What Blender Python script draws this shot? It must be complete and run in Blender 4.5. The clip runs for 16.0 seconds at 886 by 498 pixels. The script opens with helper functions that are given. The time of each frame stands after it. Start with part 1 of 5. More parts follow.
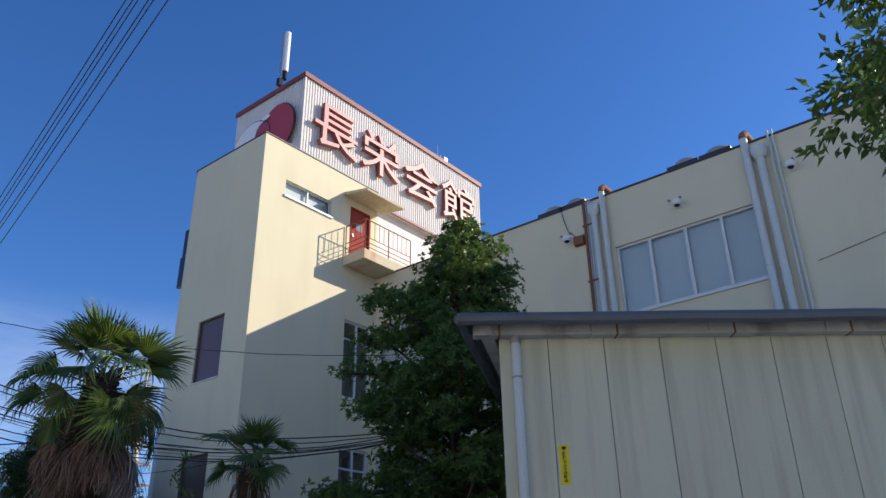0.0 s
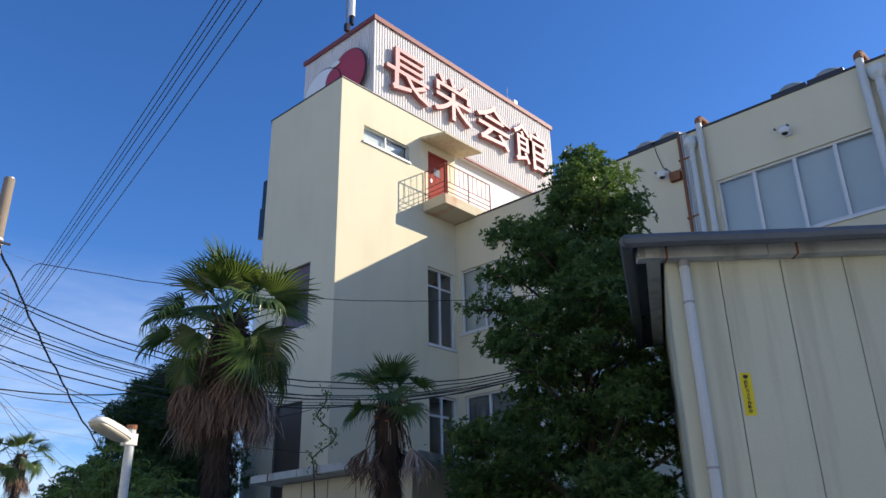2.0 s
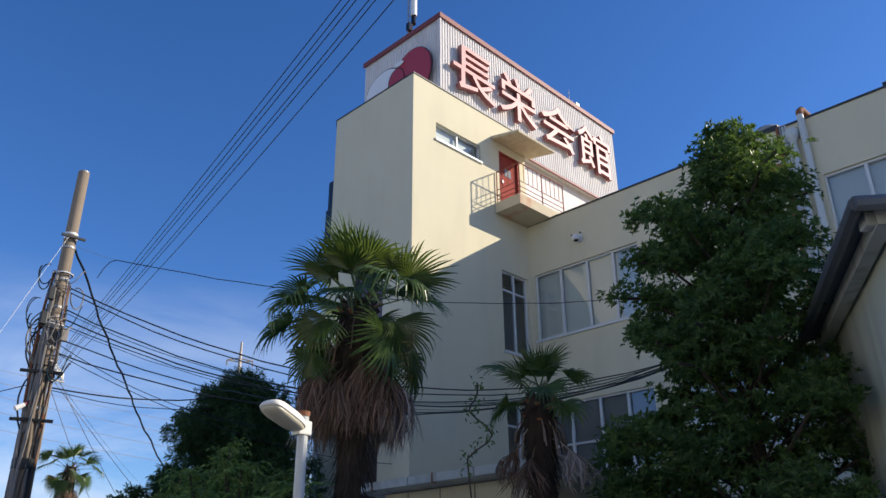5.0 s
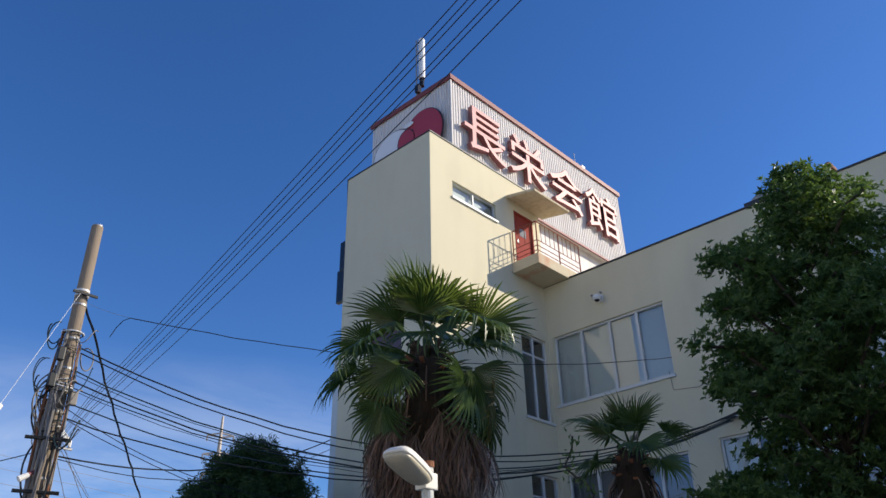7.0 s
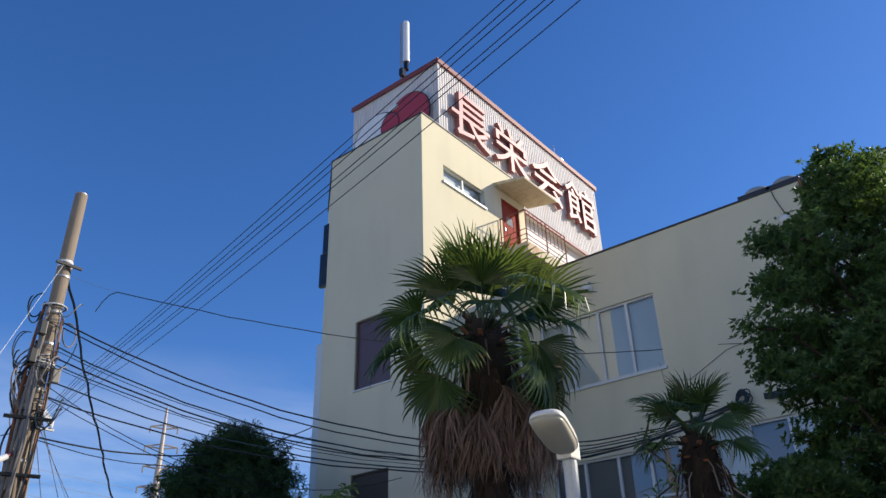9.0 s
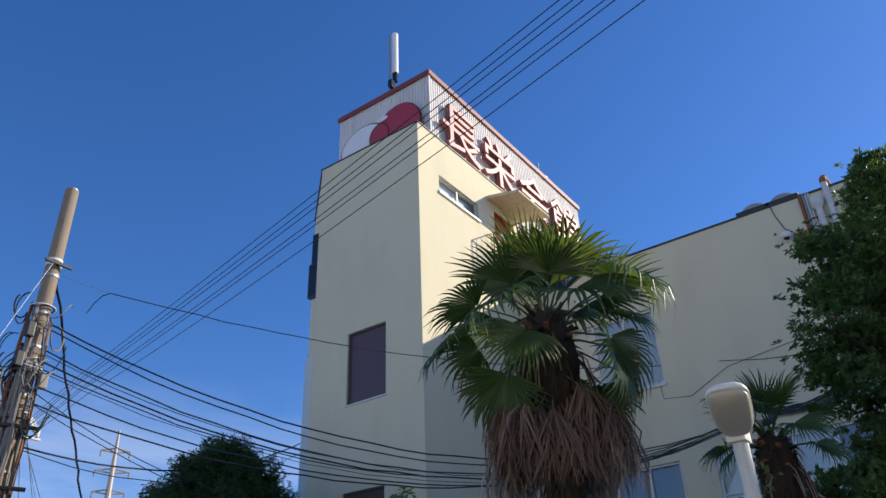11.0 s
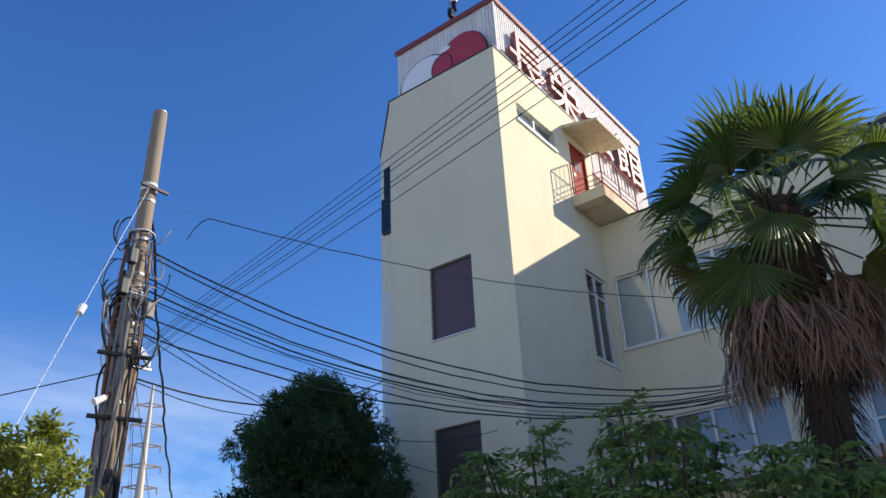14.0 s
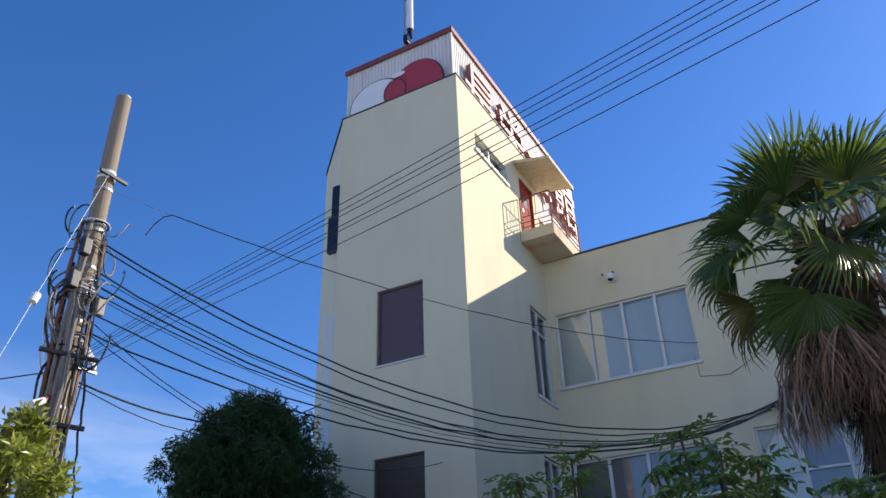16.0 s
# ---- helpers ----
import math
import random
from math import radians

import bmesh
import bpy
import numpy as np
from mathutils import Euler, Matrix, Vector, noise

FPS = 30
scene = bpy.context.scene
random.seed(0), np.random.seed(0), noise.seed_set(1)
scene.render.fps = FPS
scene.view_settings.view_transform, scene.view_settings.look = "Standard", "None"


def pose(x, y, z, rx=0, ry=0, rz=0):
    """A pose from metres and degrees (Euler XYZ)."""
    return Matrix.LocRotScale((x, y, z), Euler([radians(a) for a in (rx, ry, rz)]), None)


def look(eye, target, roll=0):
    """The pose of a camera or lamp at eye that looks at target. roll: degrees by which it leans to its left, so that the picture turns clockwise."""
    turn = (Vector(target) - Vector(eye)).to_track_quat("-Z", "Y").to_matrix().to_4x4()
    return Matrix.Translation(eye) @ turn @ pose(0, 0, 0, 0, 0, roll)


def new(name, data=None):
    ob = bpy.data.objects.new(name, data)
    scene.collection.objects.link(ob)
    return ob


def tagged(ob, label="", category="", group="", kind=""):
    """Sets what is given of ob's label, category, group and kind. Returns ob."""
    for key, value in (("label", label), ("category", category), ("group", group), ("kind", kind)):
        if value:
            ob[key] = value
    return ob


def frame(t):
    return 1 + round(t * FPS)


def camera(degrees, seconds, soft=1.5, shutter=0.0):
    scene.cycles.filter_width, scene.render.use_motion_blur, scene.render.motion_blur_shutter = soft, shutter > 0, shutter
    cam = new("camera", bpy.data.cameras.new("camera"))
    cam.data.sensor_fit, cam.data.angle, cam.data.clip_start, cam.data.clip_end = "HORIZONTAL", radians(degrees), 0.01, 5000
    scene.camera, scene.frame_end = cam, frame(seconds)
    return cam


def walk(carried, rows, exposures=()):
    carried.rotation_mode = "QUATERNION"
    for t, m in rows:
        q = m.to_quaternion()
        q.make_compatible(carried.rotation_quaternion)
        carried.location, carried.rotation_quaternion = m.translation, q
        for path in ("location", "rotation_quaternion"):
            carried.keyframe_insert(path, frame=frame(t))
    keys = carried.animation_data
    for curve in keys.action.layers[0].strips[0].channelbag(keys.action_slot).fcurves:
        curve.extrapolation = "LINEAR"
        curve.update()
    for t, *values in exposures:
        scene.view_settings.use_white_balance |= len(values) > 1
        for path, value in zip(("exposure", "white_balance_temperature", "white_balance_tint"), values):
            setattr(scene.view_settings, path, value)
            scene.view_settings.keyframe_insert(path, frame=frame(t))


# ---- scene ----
cam = camera(59.6, 16.0)
PATH = [
    (0, (0.174, -0.185, 1.711), (1.578, 0.945, 2.578), -1.0),
    (0.5, (-0.012, 0.096, 1.668), (1.397, 1.234, 2.516), -0.5),
    (1, (0.013, 0.535, 1.678), (1.411, 1.7, 2.509), -1.4),
    (1.5, (0.051, 0.933, 1.669), (1.416, 2.152, 2.474), -1.6),
    (2, (-0.099, 1.244, 1.657), (1.261, 2.496, 2.42), -1.1),
    (2.5, (-0.099, 1.537, 1.671), (1.25, 2.794, 2.444), -1.5),
    (3, (-0.082, 1.889, 1.682), (1.235, 3.146, 2.511), -0.9),
    (3.5, (-0.156, 2.23, 1.68), (1.159, 3.474, 2.53), -0.6),
    (4, (-0.102, 2.623, 1.709), (1.199, 3.882, 2.56), -1.6),
    (4.5, (-0.211, 2.817, 1.653), (1.072, 4.111, 2.479), -1.0),
    (4.7, (-0.256, 2.988, 1.642), (1.04, 4.282, 2.445), -0.7),
    (6.8, (-0.46, 4.542, 1.643), (0.835, 5.75, 2.573), -1.0),
    (7, (-0.494, 4.656, 1.654), (0.785, 5.847, 2.627), -1.3),
    (7.5, (-0.628, 5.04, 1.654), (0.634, 6.224, 2.658), -0.7),
    (8, (-0.72, 5.331, 1.634), (0.543, 6.522, 2.627), -1.4),
    (8.5, (-0.708, 5.679, 1.681), (0.59, 6.851, 2.652), -2.3),
    (8.7, (-0.751, 5.809, 1.67), (0.58, 6.952, 2.63), -2.1),
    (10.8, (-0.929, 7.172, 1.645), (0.492, 8.126, 2.679), -2.4),
    (11, (-0.928, 7.274, 1.628), (0.482, 8.265, 2.643), -2.4),
    (11.5, (-0.871, 7.68, 1.669), (0.54, 8.723, 2.628), -2.4),
    (12, (-0.983, 8.025, 1.629), (0.477, 9.047, 2.537), -2.0),
    (12.5, (-0.896, 8.409, 1.614), (0.591, 9.417, 2.494), -2.7),
    (13, (-0.979, 8.714, 1.591), (0.485, 9.713, 2.517), -2.0),
    (13.5, (-1.062, 9.038, 1.609), (0.378, 10.042, 2.566), -1.7),
    (14, (-1.125, 9.357, 1.573), (0.301, 10.421, 2.488), -2.7),
    (14.5, (-1.246, 9.707, 1.568), (0.227, 10.733, 2.452), -3.1),
    (15, (-1.324, 10.065, 1.595), (0.215, 10.981, 2.485), -2.9),
    (15.5, (-1.322, 10.379, 1.588), (0.207, 11.281, 2.506), -2.6),
    (16, (-1.384, 10.738, 1.584), (0.146, 11.565, 2.573), -2.0),
]
walk(cam, [(t, look(eye, target, roll)) for t, eye, target, roll in PATH],
     [(0.0, 0.60), (1.5, 0.72), (3.0, 0.76), (4.5, 0.60), (7.0, 0.47), (8.5, 0.52), (11.0, 0.60), (12.5, 0.68), (14.5, 0.80), (16.0, 0.82)])

# ---- sky, sun, exposure ----
SUN_WAY = Vector((1.26, -1.03, 0.845))
world = bpy.data.worlds.new("sky")
scene.world = world
world.use_nodes = True
wn, wl = world.node_tree.nodes, world.node_tree.links
wn.clear()
sky = wn.new("ShaderNodeTexSky")
sky.sky_type, sky.sun_disc = "NISHITA", False
sky.sun_elevation = math.atan2(SUN_WAY.z, math.hypot(SUN_WAY.x, SUN_WAY.y))
sky.sun_rotation = math.atan2(SUN_WAY.x, SUN_WAY.y)
sky.air_density, sky.dust_density, sky.ozone_density = 1.0, 0.25, 3.0
coords = wn.new("ShaderNodeTexCoord")
stretch = wn.new("ShaderNodeMapping")
stretch.inputs["Scale"].default_value = (1.2, 1.2, 4.5)
cloud = wn.new("ShaderNodeTexNoise")
cloud.inputs["Scale"].default_value, cloud.inputs["Detail"].default_value = 2.2, 9
cloud.inputs["Roughness"].default_value, cloud.inputs["Distortion"].default_value = 0.6, 0.4
ramp = wn.new("ShaderNodeValToRGB")
ramp.color_ramp.elements[0].position, ramp.color_ramp.elements[1].position = 0.38, 0.64
split = wn.new("ShaderNodeSeparateXYZ")
low = wn.new("ShaderNodeMapRange")
low.inputs["From Min"].default_value, low.inputs["From Max"].default_value = 0.36, 0.13
low.inputs["To Min"].default_value, low.inputs["To Max"].default_value = 0.0, 0.68
amount = wn.new("ShaderNodeMath")
amount.operation = "MULTIPLY"
over = wn.new("ShaderNodeMix")
over.data_type = "RGBA"
over.inputs["B"].default_value = (6.4, 7.0, 8.2, 1)
tone = wn.new("ShaderNodeHueSaturation")
tone.inputs["Saturation"].default_value = 1.22
tint = wn.new("ShaderNodeMix")
tint.data_type, tint.blend_type = "RGBA", "MULTIPLY"
tint.inputs["Factor"].default_value = 1.0
tint.inputs["B"].default_value = (0.88, 0.97, 1.27, 1)
bg = wn.new("ShaderNodeBackground")
bg.inputs["Strength"].default_value = 0.089
out = wn.new("ShaderNodeOutputWorld")
wl.new(coords.outputs["Generated"], stretch.inputs["Vector"])
wl.new(stretch.outputs[0], cloud.inputs["Vector"])
wl.new(cloud.outputs["Fac"], ramp.inputs["Fac"])
wl.new(coords.outputs["Generated"], split.inputs[0])
wl.new(split.outputs["Z"], low.inputs["Value"])
wl.new(ramp.outputs["Color"], amount.inputs[0])
wl.new(low.outputs[0], amount.inputs[1])
wl.new(amount.outputs[0], over.inputs["Factor"])
wl.new(sky.outputs[0], tone.inputs["Color"])
wl.new(tone.outputs[0], tint.inputs["A"])
wl.new(tint.outputs["Result"], over.inputs["A"])
wl.new(over.outputs["Result"], bg.inputs["Color"])
wl.new(bg.outputs[0], out.inputs["Surface"])
sun = new("sun", bpy.data.lights.new("sun", "SUN"))
sun.data.energy, sun.data.angle, sun.data.color = 4.4, radians(0.5), (1.0, 0.90, 0.74)
sun.matrix_world = look(SUN_WAY * 40, (0, 0, 0))


# ---- materials ----
def mat(name, col, rough=0.8, metal=0.0, var=0.12, scale=1.2, fine=45, bump=0.12, streak=None, streak_amt=0.4, island=0.0, rand=0.0, spec=0.4, through_light=None, axis=(5, 5, 0.3)):
    m = bpy.data.materials.new(name)
    m.use_nodes = True
    n, l = m.node_tree.nodes, m.node_tree.links
    b = n["Principled BSDF"]
    b.inputs["Roughness"].default_value, b.inputs["Metallic"].default_value = rough, metal
    b.inputs["Specular IOR Level"].default_value = spec
    tc = n.new("ShaderNodeTexCoord")

    def tex(sc, detail, vec=None):
        t = n.new("ShaderNodeTexNoise")
        t.inputs["Scale"].default_value, t.inputs["Detail"].default_value = sc, detail
        l.new(vec or tc.outputs["Object"], t.inputs["Vector"])
        return t.outputs["Fac"]

    def mix(fac, a, c):
        x = n.new("ShaderNodeMix")
        x.data_type = "RGBA"
        l.new(fac, x.inputs["Factor"])
        for sock, v in (("A", a), ("B", c)):
            if isinstance(v, tuple):
                x.inputs[sock].default_value = (*v, 1)
            else:
                l.new(v, x.inputs[sock])
        return x.outputs["Result"]

    lo, hi = tuple(c * (1 - var) for c in col), tuple(min(1, c * (1 + var)) for c in col)
    colour = mix(tex(scale, 6), lo, hi)
    f = tex(fine, 4)
    colour = mix(f, colour, mix(f, colour, tuple(c * 0.8 for c in col)))
    if streak:
        mp = n.new("ShaderNodeMapping")
        mp.inputs["Scale"].default_value = axis
        l.new(tc.outputs["Object"], mp.inputs["Vector"])
        r = n.new("ShaderNodeMapRange")
        r.inputs["From Min"].default_value, r.inputs["From Max"].default_value = 0.48, 0.80
        r.inputs["To Max"].default_value = streak_amt
        l.new(tex(1.0, 8, mp.outputs[0]), r.inputs["Value"])
        colour = mix(r.outputs[0], colour, streak)
    for amt, node, sock in ((island, "ShaderNodeNewGeometry", "Random Per Island"), (rand, "ShaderNodeObjectInfo", "Random")):
        if amt:
            g = n.new(node)
            r = n.new("ShaderNodeMapRange")
            r.inputs["To Min"].default_value, r.inputs["To Max"].default_value = 1 - amt, 1 + amt
            l.new(g.outputs[sock], r.inputs["Value"])
            h = n.new("ShaderNodeHueSaturation")
            l.new(r.outputs[0], h.inputs["Value"])
            l.new(colour, h.inputs["Color"])
            colour = h.outputs[0]
    l.new(colour, b.inputs["Base Color"])
    if bump:
        bp = n.new("ShaderNodeBump")
        bp.inputs["Strength"].default_value, bp.inputs["Distance"].default_value = bump, 0.02
        l.new(f, bp.inputs["Height"])
        l.new(bp.outputs[0], b.inputs["Normal"])
    if through_light:
        t = n.new("ShaderNodeBsdfTranslucent")
        t.inputs["Color"].default_value = (*through_light, 1)
        x = n.new("ShaderNodeMixShader")
        x.inputs[0].default_value = 0.3
        l.new(b.outputs[0], x.inputs[1])
        l.new(t.outputs[0], x.inputs[2])
        l.new(x.outputs[0], n["Material Output"].inputs["Surface"])
    return m


def glass(name, tint=(0.9, 0.95, 0.96)):
    m = bpy.data.materials.new(name)
    m.use_nodes = True
    n, l = m.node_tree.nodes, m.node_tree.links
    n.remove(n["Principled BSDF"])
    clear, shiny, fres, x = (n.new(k) for k in ("ShaderNodeBsdfTransparent", "ShaderNodeBsdfGlossy", "ShaderNodeFresnel", "ShaderNodeMixShader"))
    clear.inputs[0].default_value = (*tint, 1)
    shiny.inputs["Roughness"].default_value = 0.02
    fres.inputs["IOR"].default_value = 2.1
    l.new(fres.outputs[0], x.inputs[0])
    l.new(clear.outputs[0], x.inputs[1])
    l.new(shiny.outputs[0], x.inputs[2])
    l.new(x.outputs[0], n["Material Output"].inputs["Surface"])
    return m


STUCCO = mat("cream_stucco", (0.69, 0.63, 0.46), 0.95, spec=0.12, var=0.09, scale=0.45, fine=60, bump=0.25, streak=(0.46, 0.42, 0.31), streak_amt=0.30, axis=(1.1, 1.1, 0.3))
DARKROOF = mat("matt_dark_roofing", (0.035, 0.036, 0.04), 0.95, spec=0.08, var=0.25, scale=2.0)
COPING = mat("dark_coping", (0.045, 0.045, 0.05), 0.5, var=0.2)
BALCONY = mat("rust_stained_concrete", (0.60, 0.52, 0.37), 0.9, spec=0.15, var=0.15, fine=30, bump=0.3, streak=(0.50, 0.15, 0.075), streak_amt=0.9, axis=(1.6, 1.6, 0.7))
CONCRETE = mat("stained_concrete", (0.56, 0.49, 0.35), 0.9, spec=0.15, var=0.15, fine=30, bump=0.3, streak=(0.20, 0.13, 0.08), streak_amt=0.5)
SHEET = mat("white_corrugated_sheet", (0.70, 0.67, 0.65), 0.7, spec=0.2, var=0.05, streak=(0.45, 0.36, 0.32), streak_amt=0.35, axis=(3, 3, 0.25))
REDTRIM = mat("faded_red_trim", (0.21, 0.055, 0.055), 0.6, var=0.2, streak=(0.2, 0.08, 0.05))
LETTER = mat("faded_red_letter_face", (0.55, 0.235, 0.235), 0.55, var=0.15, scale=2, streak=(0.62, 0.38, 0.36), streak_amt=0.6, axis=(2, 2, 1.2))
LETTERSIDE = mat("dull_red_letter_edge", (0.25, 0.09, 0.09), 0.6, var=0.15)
LOGORED = mat("logo_red", (0.40, 0.045, 0.065), 0.45, var=0.1)
LOGOWHITE = mat("logo_white", (0.78, 0.78, 0.78), 0.5, var=0.06)
LOGODARK = mat("logo_outline_shade", (0.05, 0.03, 0.04), 0.5)
ALU = mat("aluminium_frame", (0.66, 0.67, 0.67), 0.6, 0.15, var=0.06, bump=0.03)
BLIND = mat("pale_blind", (0.76, 0.77, 0.74), 0.9, var=0.05, scale=0.6, bump=0.0, fine=20)
DIMBLIND = mat("grey_blind", (0.20, 0.21, 0.24), 0.9, var=0.08, bump=0.0)
CURTAIN = mat("white_curtain", (0.62, 0.66, 0.66), 0.9, var=0.08, bump=0.0)
ROOMSHADE = mat("room_shade_black", (0.03, 0.03, 0.035), 0.95, bump=0.0)
PURPLE = mat("maroon_panel", (0.105, 0.058, 0.064), 0.35, var=0.08, scale=0.8, bump=0.02)
BROWN = mat("brown_panel", (0.085, 0.07, 0.058), 0.3, var=0.12, scale=0.9, bump=0.02)
DOORRED = mat("red_door_paint", (0.27, 0.05, 0.04), 0.8, spec=0.12, var=0.12, streak=(0.25, 0.1, 0.08))
RAIL = mat("rusty_red_railing", (0.26, 0.08, 0.055), 0.8, spec=0.2, var=0.25, fine=20, streak=(0.12, 0.05, 0.03))
PVC = mat("grey_pvc_pipe", (0.57, 0.61, 0.61), 0.45, var=0.07, bump=0.03, streak=(0.4, 0.37, 0.32))
RUST = mat("rusty_steel", (0.24, 0.10, 0.05), 0.85, var=0.4, scale=5, fine=25, bump=0.3)
WHITEP = mat("white_plastic", (0.76, 0.77, 0.77), 0.4, var=0.04, bump=0.0)
BLACKP = mat("black_plastic", (0.015, 0.015, 0.018), 0.2, var=0.1, bump=0.0)
DOMEGREY = mat("skylight_acrylic", (0.34, 0.33, 0.30), 0.35, var=0.1, bump=0.0)
ALC = mat("cream_wall_panel", (0.61, 0.60, 0.45), 0.88, var=0.11, scale=0.7, fine=80, bump=0.2, streak=(0.24, 0.21, 0.15), streak_amt=0.55, rand=0.04)
JOINT = mat("joint_sealant", (0.20, 0.18, 0.14), 0.9)
ROOFMETAL = mat("grey_metal_roof", (0.125, 0.135, 0.145), 0.55, 0.2, var=0.3, scale=2.5, bump=0.05, streak=(0.10, 0.09, 0.085))
GUTTER = mat("weathered_gutter", (0.47, 0.48, 0.44), 0.6, var=0.2, scale=2.5, streak=(0.12, 0.10, 0.08), streak_amt=0.75, axis=(3, 3, 1.5))
SOFFIT = mat("dark_soffit", (0.12, 0.11, 0.10), 0.9, var=0.15)
YELLOW = mat("yellow_sticker", (0.78, 0.62, 0.02), 0.4, var=0.04, bump=0.0)
BLACKINK = mat("black_print", (0.02, 0.02, 0.02), 0.5, bump=0.0)
BARK = mat("grey_brown_bark", (0.07, 0.056, 0.042), 0.95, var=0.3, scale=6, fine=30, bump=0.6)
LEAF = mat("dark_green_leaf", (0.082, 0.145, 0.043), 0.42, var=0.15, bump=0.0, island=0.4, through_light=(0.16, 0.26, 0.04))
FINELEAF = mat("deep_green_leaf", (0.045, 0.085, 0.028), 0.5, var=0.15, bump=0.0, island=0.35, through_light=(0.08, 0.16, 0.03))
SHRUBLEAF = mat("mid_green_leaf", (0.125, 0.215, 0.06), 0.5, var=0.15, bump=0.0, island=0.35, through_light=(0.2, 0.3, 0.06))
LIMELEAF = mat("yellow_green_leaf", (0.22, 0.25, 0.05), 0.4, var=0.15, bump=0.0, island=0.4, through_light=(0.4, 0.45, 0.08))
PALM = mat("palm_green", (0.058, 0.100, 0.026), 0.33, var=0.2, scale=2, bump=0.0, island=0.3, rand=0.25, through_light=(0.15, 0.21, 0.035))
PALMOLD = mat("palm_yellowing", (0.115, 0.105, 0.024), 0.55, var=0.25, scale=2, bump=0.0, island=0.4, through_light=(0.4, 0.3, 0.08))
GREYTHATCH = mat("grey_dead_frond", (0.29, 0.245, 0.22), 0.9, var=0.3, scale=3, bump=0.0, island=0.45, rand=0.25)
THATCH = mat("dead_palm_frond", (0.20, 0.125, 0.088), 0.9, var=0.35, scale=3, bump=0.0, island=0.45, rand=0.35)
FIBRE = mat("palm_trunk_fibre", (0.048, 0.034, 0.024), 0.95, var=0.4, scale=8, fine=50, bump=0.8)
POLE = mat("weathered_concrete_pole", (0.25, 0.20, 0.15), 0.85, var=0.12, scale=2, bump=0.2, streak=(0.14, 0.10, 0.075))
CABLE = mat("black_cable", (0.012, 0.014, 0.016), 0.45, bump=0.0)
TEAL = mat("dark_teal_cable", (0.012, 0.035, 0.045), 0.45, bump=0.0)
GREYC = mat("grey_cable", (0.22, 0.20, 0.18), 0.6, bump=0.0)
WHITEC = mat("white_guy_sleeve", (0.70, 0.70, 0.70), 0.5, bump=0.0)
STEEL = mat("galvanised_steel", (0.36, 0.36, 0.36), 0.5, 0.5, var=0.15)
LAMPPOST = mat("rusting_lamp_post", (0.55, 0.57, 0.56), 0.5, 0.1, var=0.1, scale=3, bump=0.05, streak=(0.22, 0.08, 0.05), streak_amt=0.9, axis=(6, 6, 0.7))
CERAMIC = mat("white_ceramic", (0.75, 0.75, 0.74), 0.25, bump=0.0)
LAMPSHELL = mat("white_lamp_shell", (0.78, 0.76, 0.70), 0.4, var=0.06, scale=4, streak=(0.45, 0.40, 0.3), bump=0.02)
DIFFUSER = mat("yellowed_diffuser", (0.50, 0.46, 0.36), 0.35, var=0.1, scale=5, bump=0.0)
PYLON = mat("pale_pylon_steel", (0.40, 0.35, 0.30), 0.6, 0.2, bump=0.0)
ASPHALT = mat("worn_asphalt", (0.12, 0.12, 0.118), 0.92, var=0.2, scale=0.6, fine=120, bump=0.4)
EARTH = mat("pale_bounce_ground", (0.45, 0.44, 0.41), 0.95, var=0.25, scale=0.8, fine=60, bump=0.5)
GLASS = glass("window_glass")


# ---- mesh helpers ----
def part(name, bm, material, parent=None, label="", smooth=False):
    me = bpy.data.meshes.new(name)
    bm.to_mesh(me)
    bm.free()
    me.materials.append(material)
    if smooth:
        me.shade_smooth()
    ob = new(name, me)
    ob.parent = parent
    if label:
        ob["label"] = label
    return ob


def empty(name, label, category, group="", kind="", at=(0, 0, 0)):
    ob = new(name)
    ob.location = at
    return tagged(ob, label, category, group, kind)


def quadbox(bm, corners):
    """A closed block from four floor corners and four roof corners in the same order."""
    v = [bm.verts.new(c) for c in corners]
    for f in ((3, 2, 1, 0), (4, 5, 6, 7), (0, 1, 5, 4), (1, 2, 6, 5), (2, 3, 7, 6), (3, 0, 4, 7)):
        bm.faces.new([v[i] for i in f])
    return v


def box(bm, x0, x1, y0, y1, z0, z1, m=None):
    c = [(x0, y0, z0), (x1, y0, z0), (x1, y1, z0), (x0, y1, z0), (x0, y0, z1), (x1, y0, z1), (x1, y1, z1), (x0, y1, z1)]
    return quadbox(bm, [m @ Vector(p) for p in c] if m else c)


def bbox(x0, x1, y0, y1, z0, z1, m=None, bevel=0.0):
    bm = bmesh.new()
    box(bm, x0, x1, y0, y1, z0, z1, m)
    if bevel:
        bmesh.ops.bevel(bm, geom=bm.edges[:], offset=bevel, segments=2, affect="EDGES", profile=0.6)
    return bm


def tube(bm, pts, r, n=8, r1=None):
    """A round tube through pts, capped, tapering from r to r1."""
    pts = [Vector(p) for p in pts]
    rings = []
    side = None
    for i, p in enumerate(pts):
        way = (pts[min(i + 1, len(pts) - 1)] - pts[max(i - 1, 0)]).normalized()
        if side is None:
            side = way.orthogonal().normalized()
        side = (side - way * side.dot(way)).normalized()
        other = way.cross(side)
        rr = r + ((r1 if r1 is not None else r) - r) * i / (len(pts) - 1)
        rings.append([bm.verts.new(p + (side * math.cos(a) + other * math.sin(a)) * rr) for a in (2 * math.pi * k / n for k in range(n))])
    for a, b in zip(rings, rings[1:]):
        for k in range(n):
            bm.faces.new((a[k], a[(k + 1) % n], b[(k + 1) % n], b[k]))
    bm.faces.new(rings[0][::-1])
    bm.faces.new(rings[-1])
    return bm


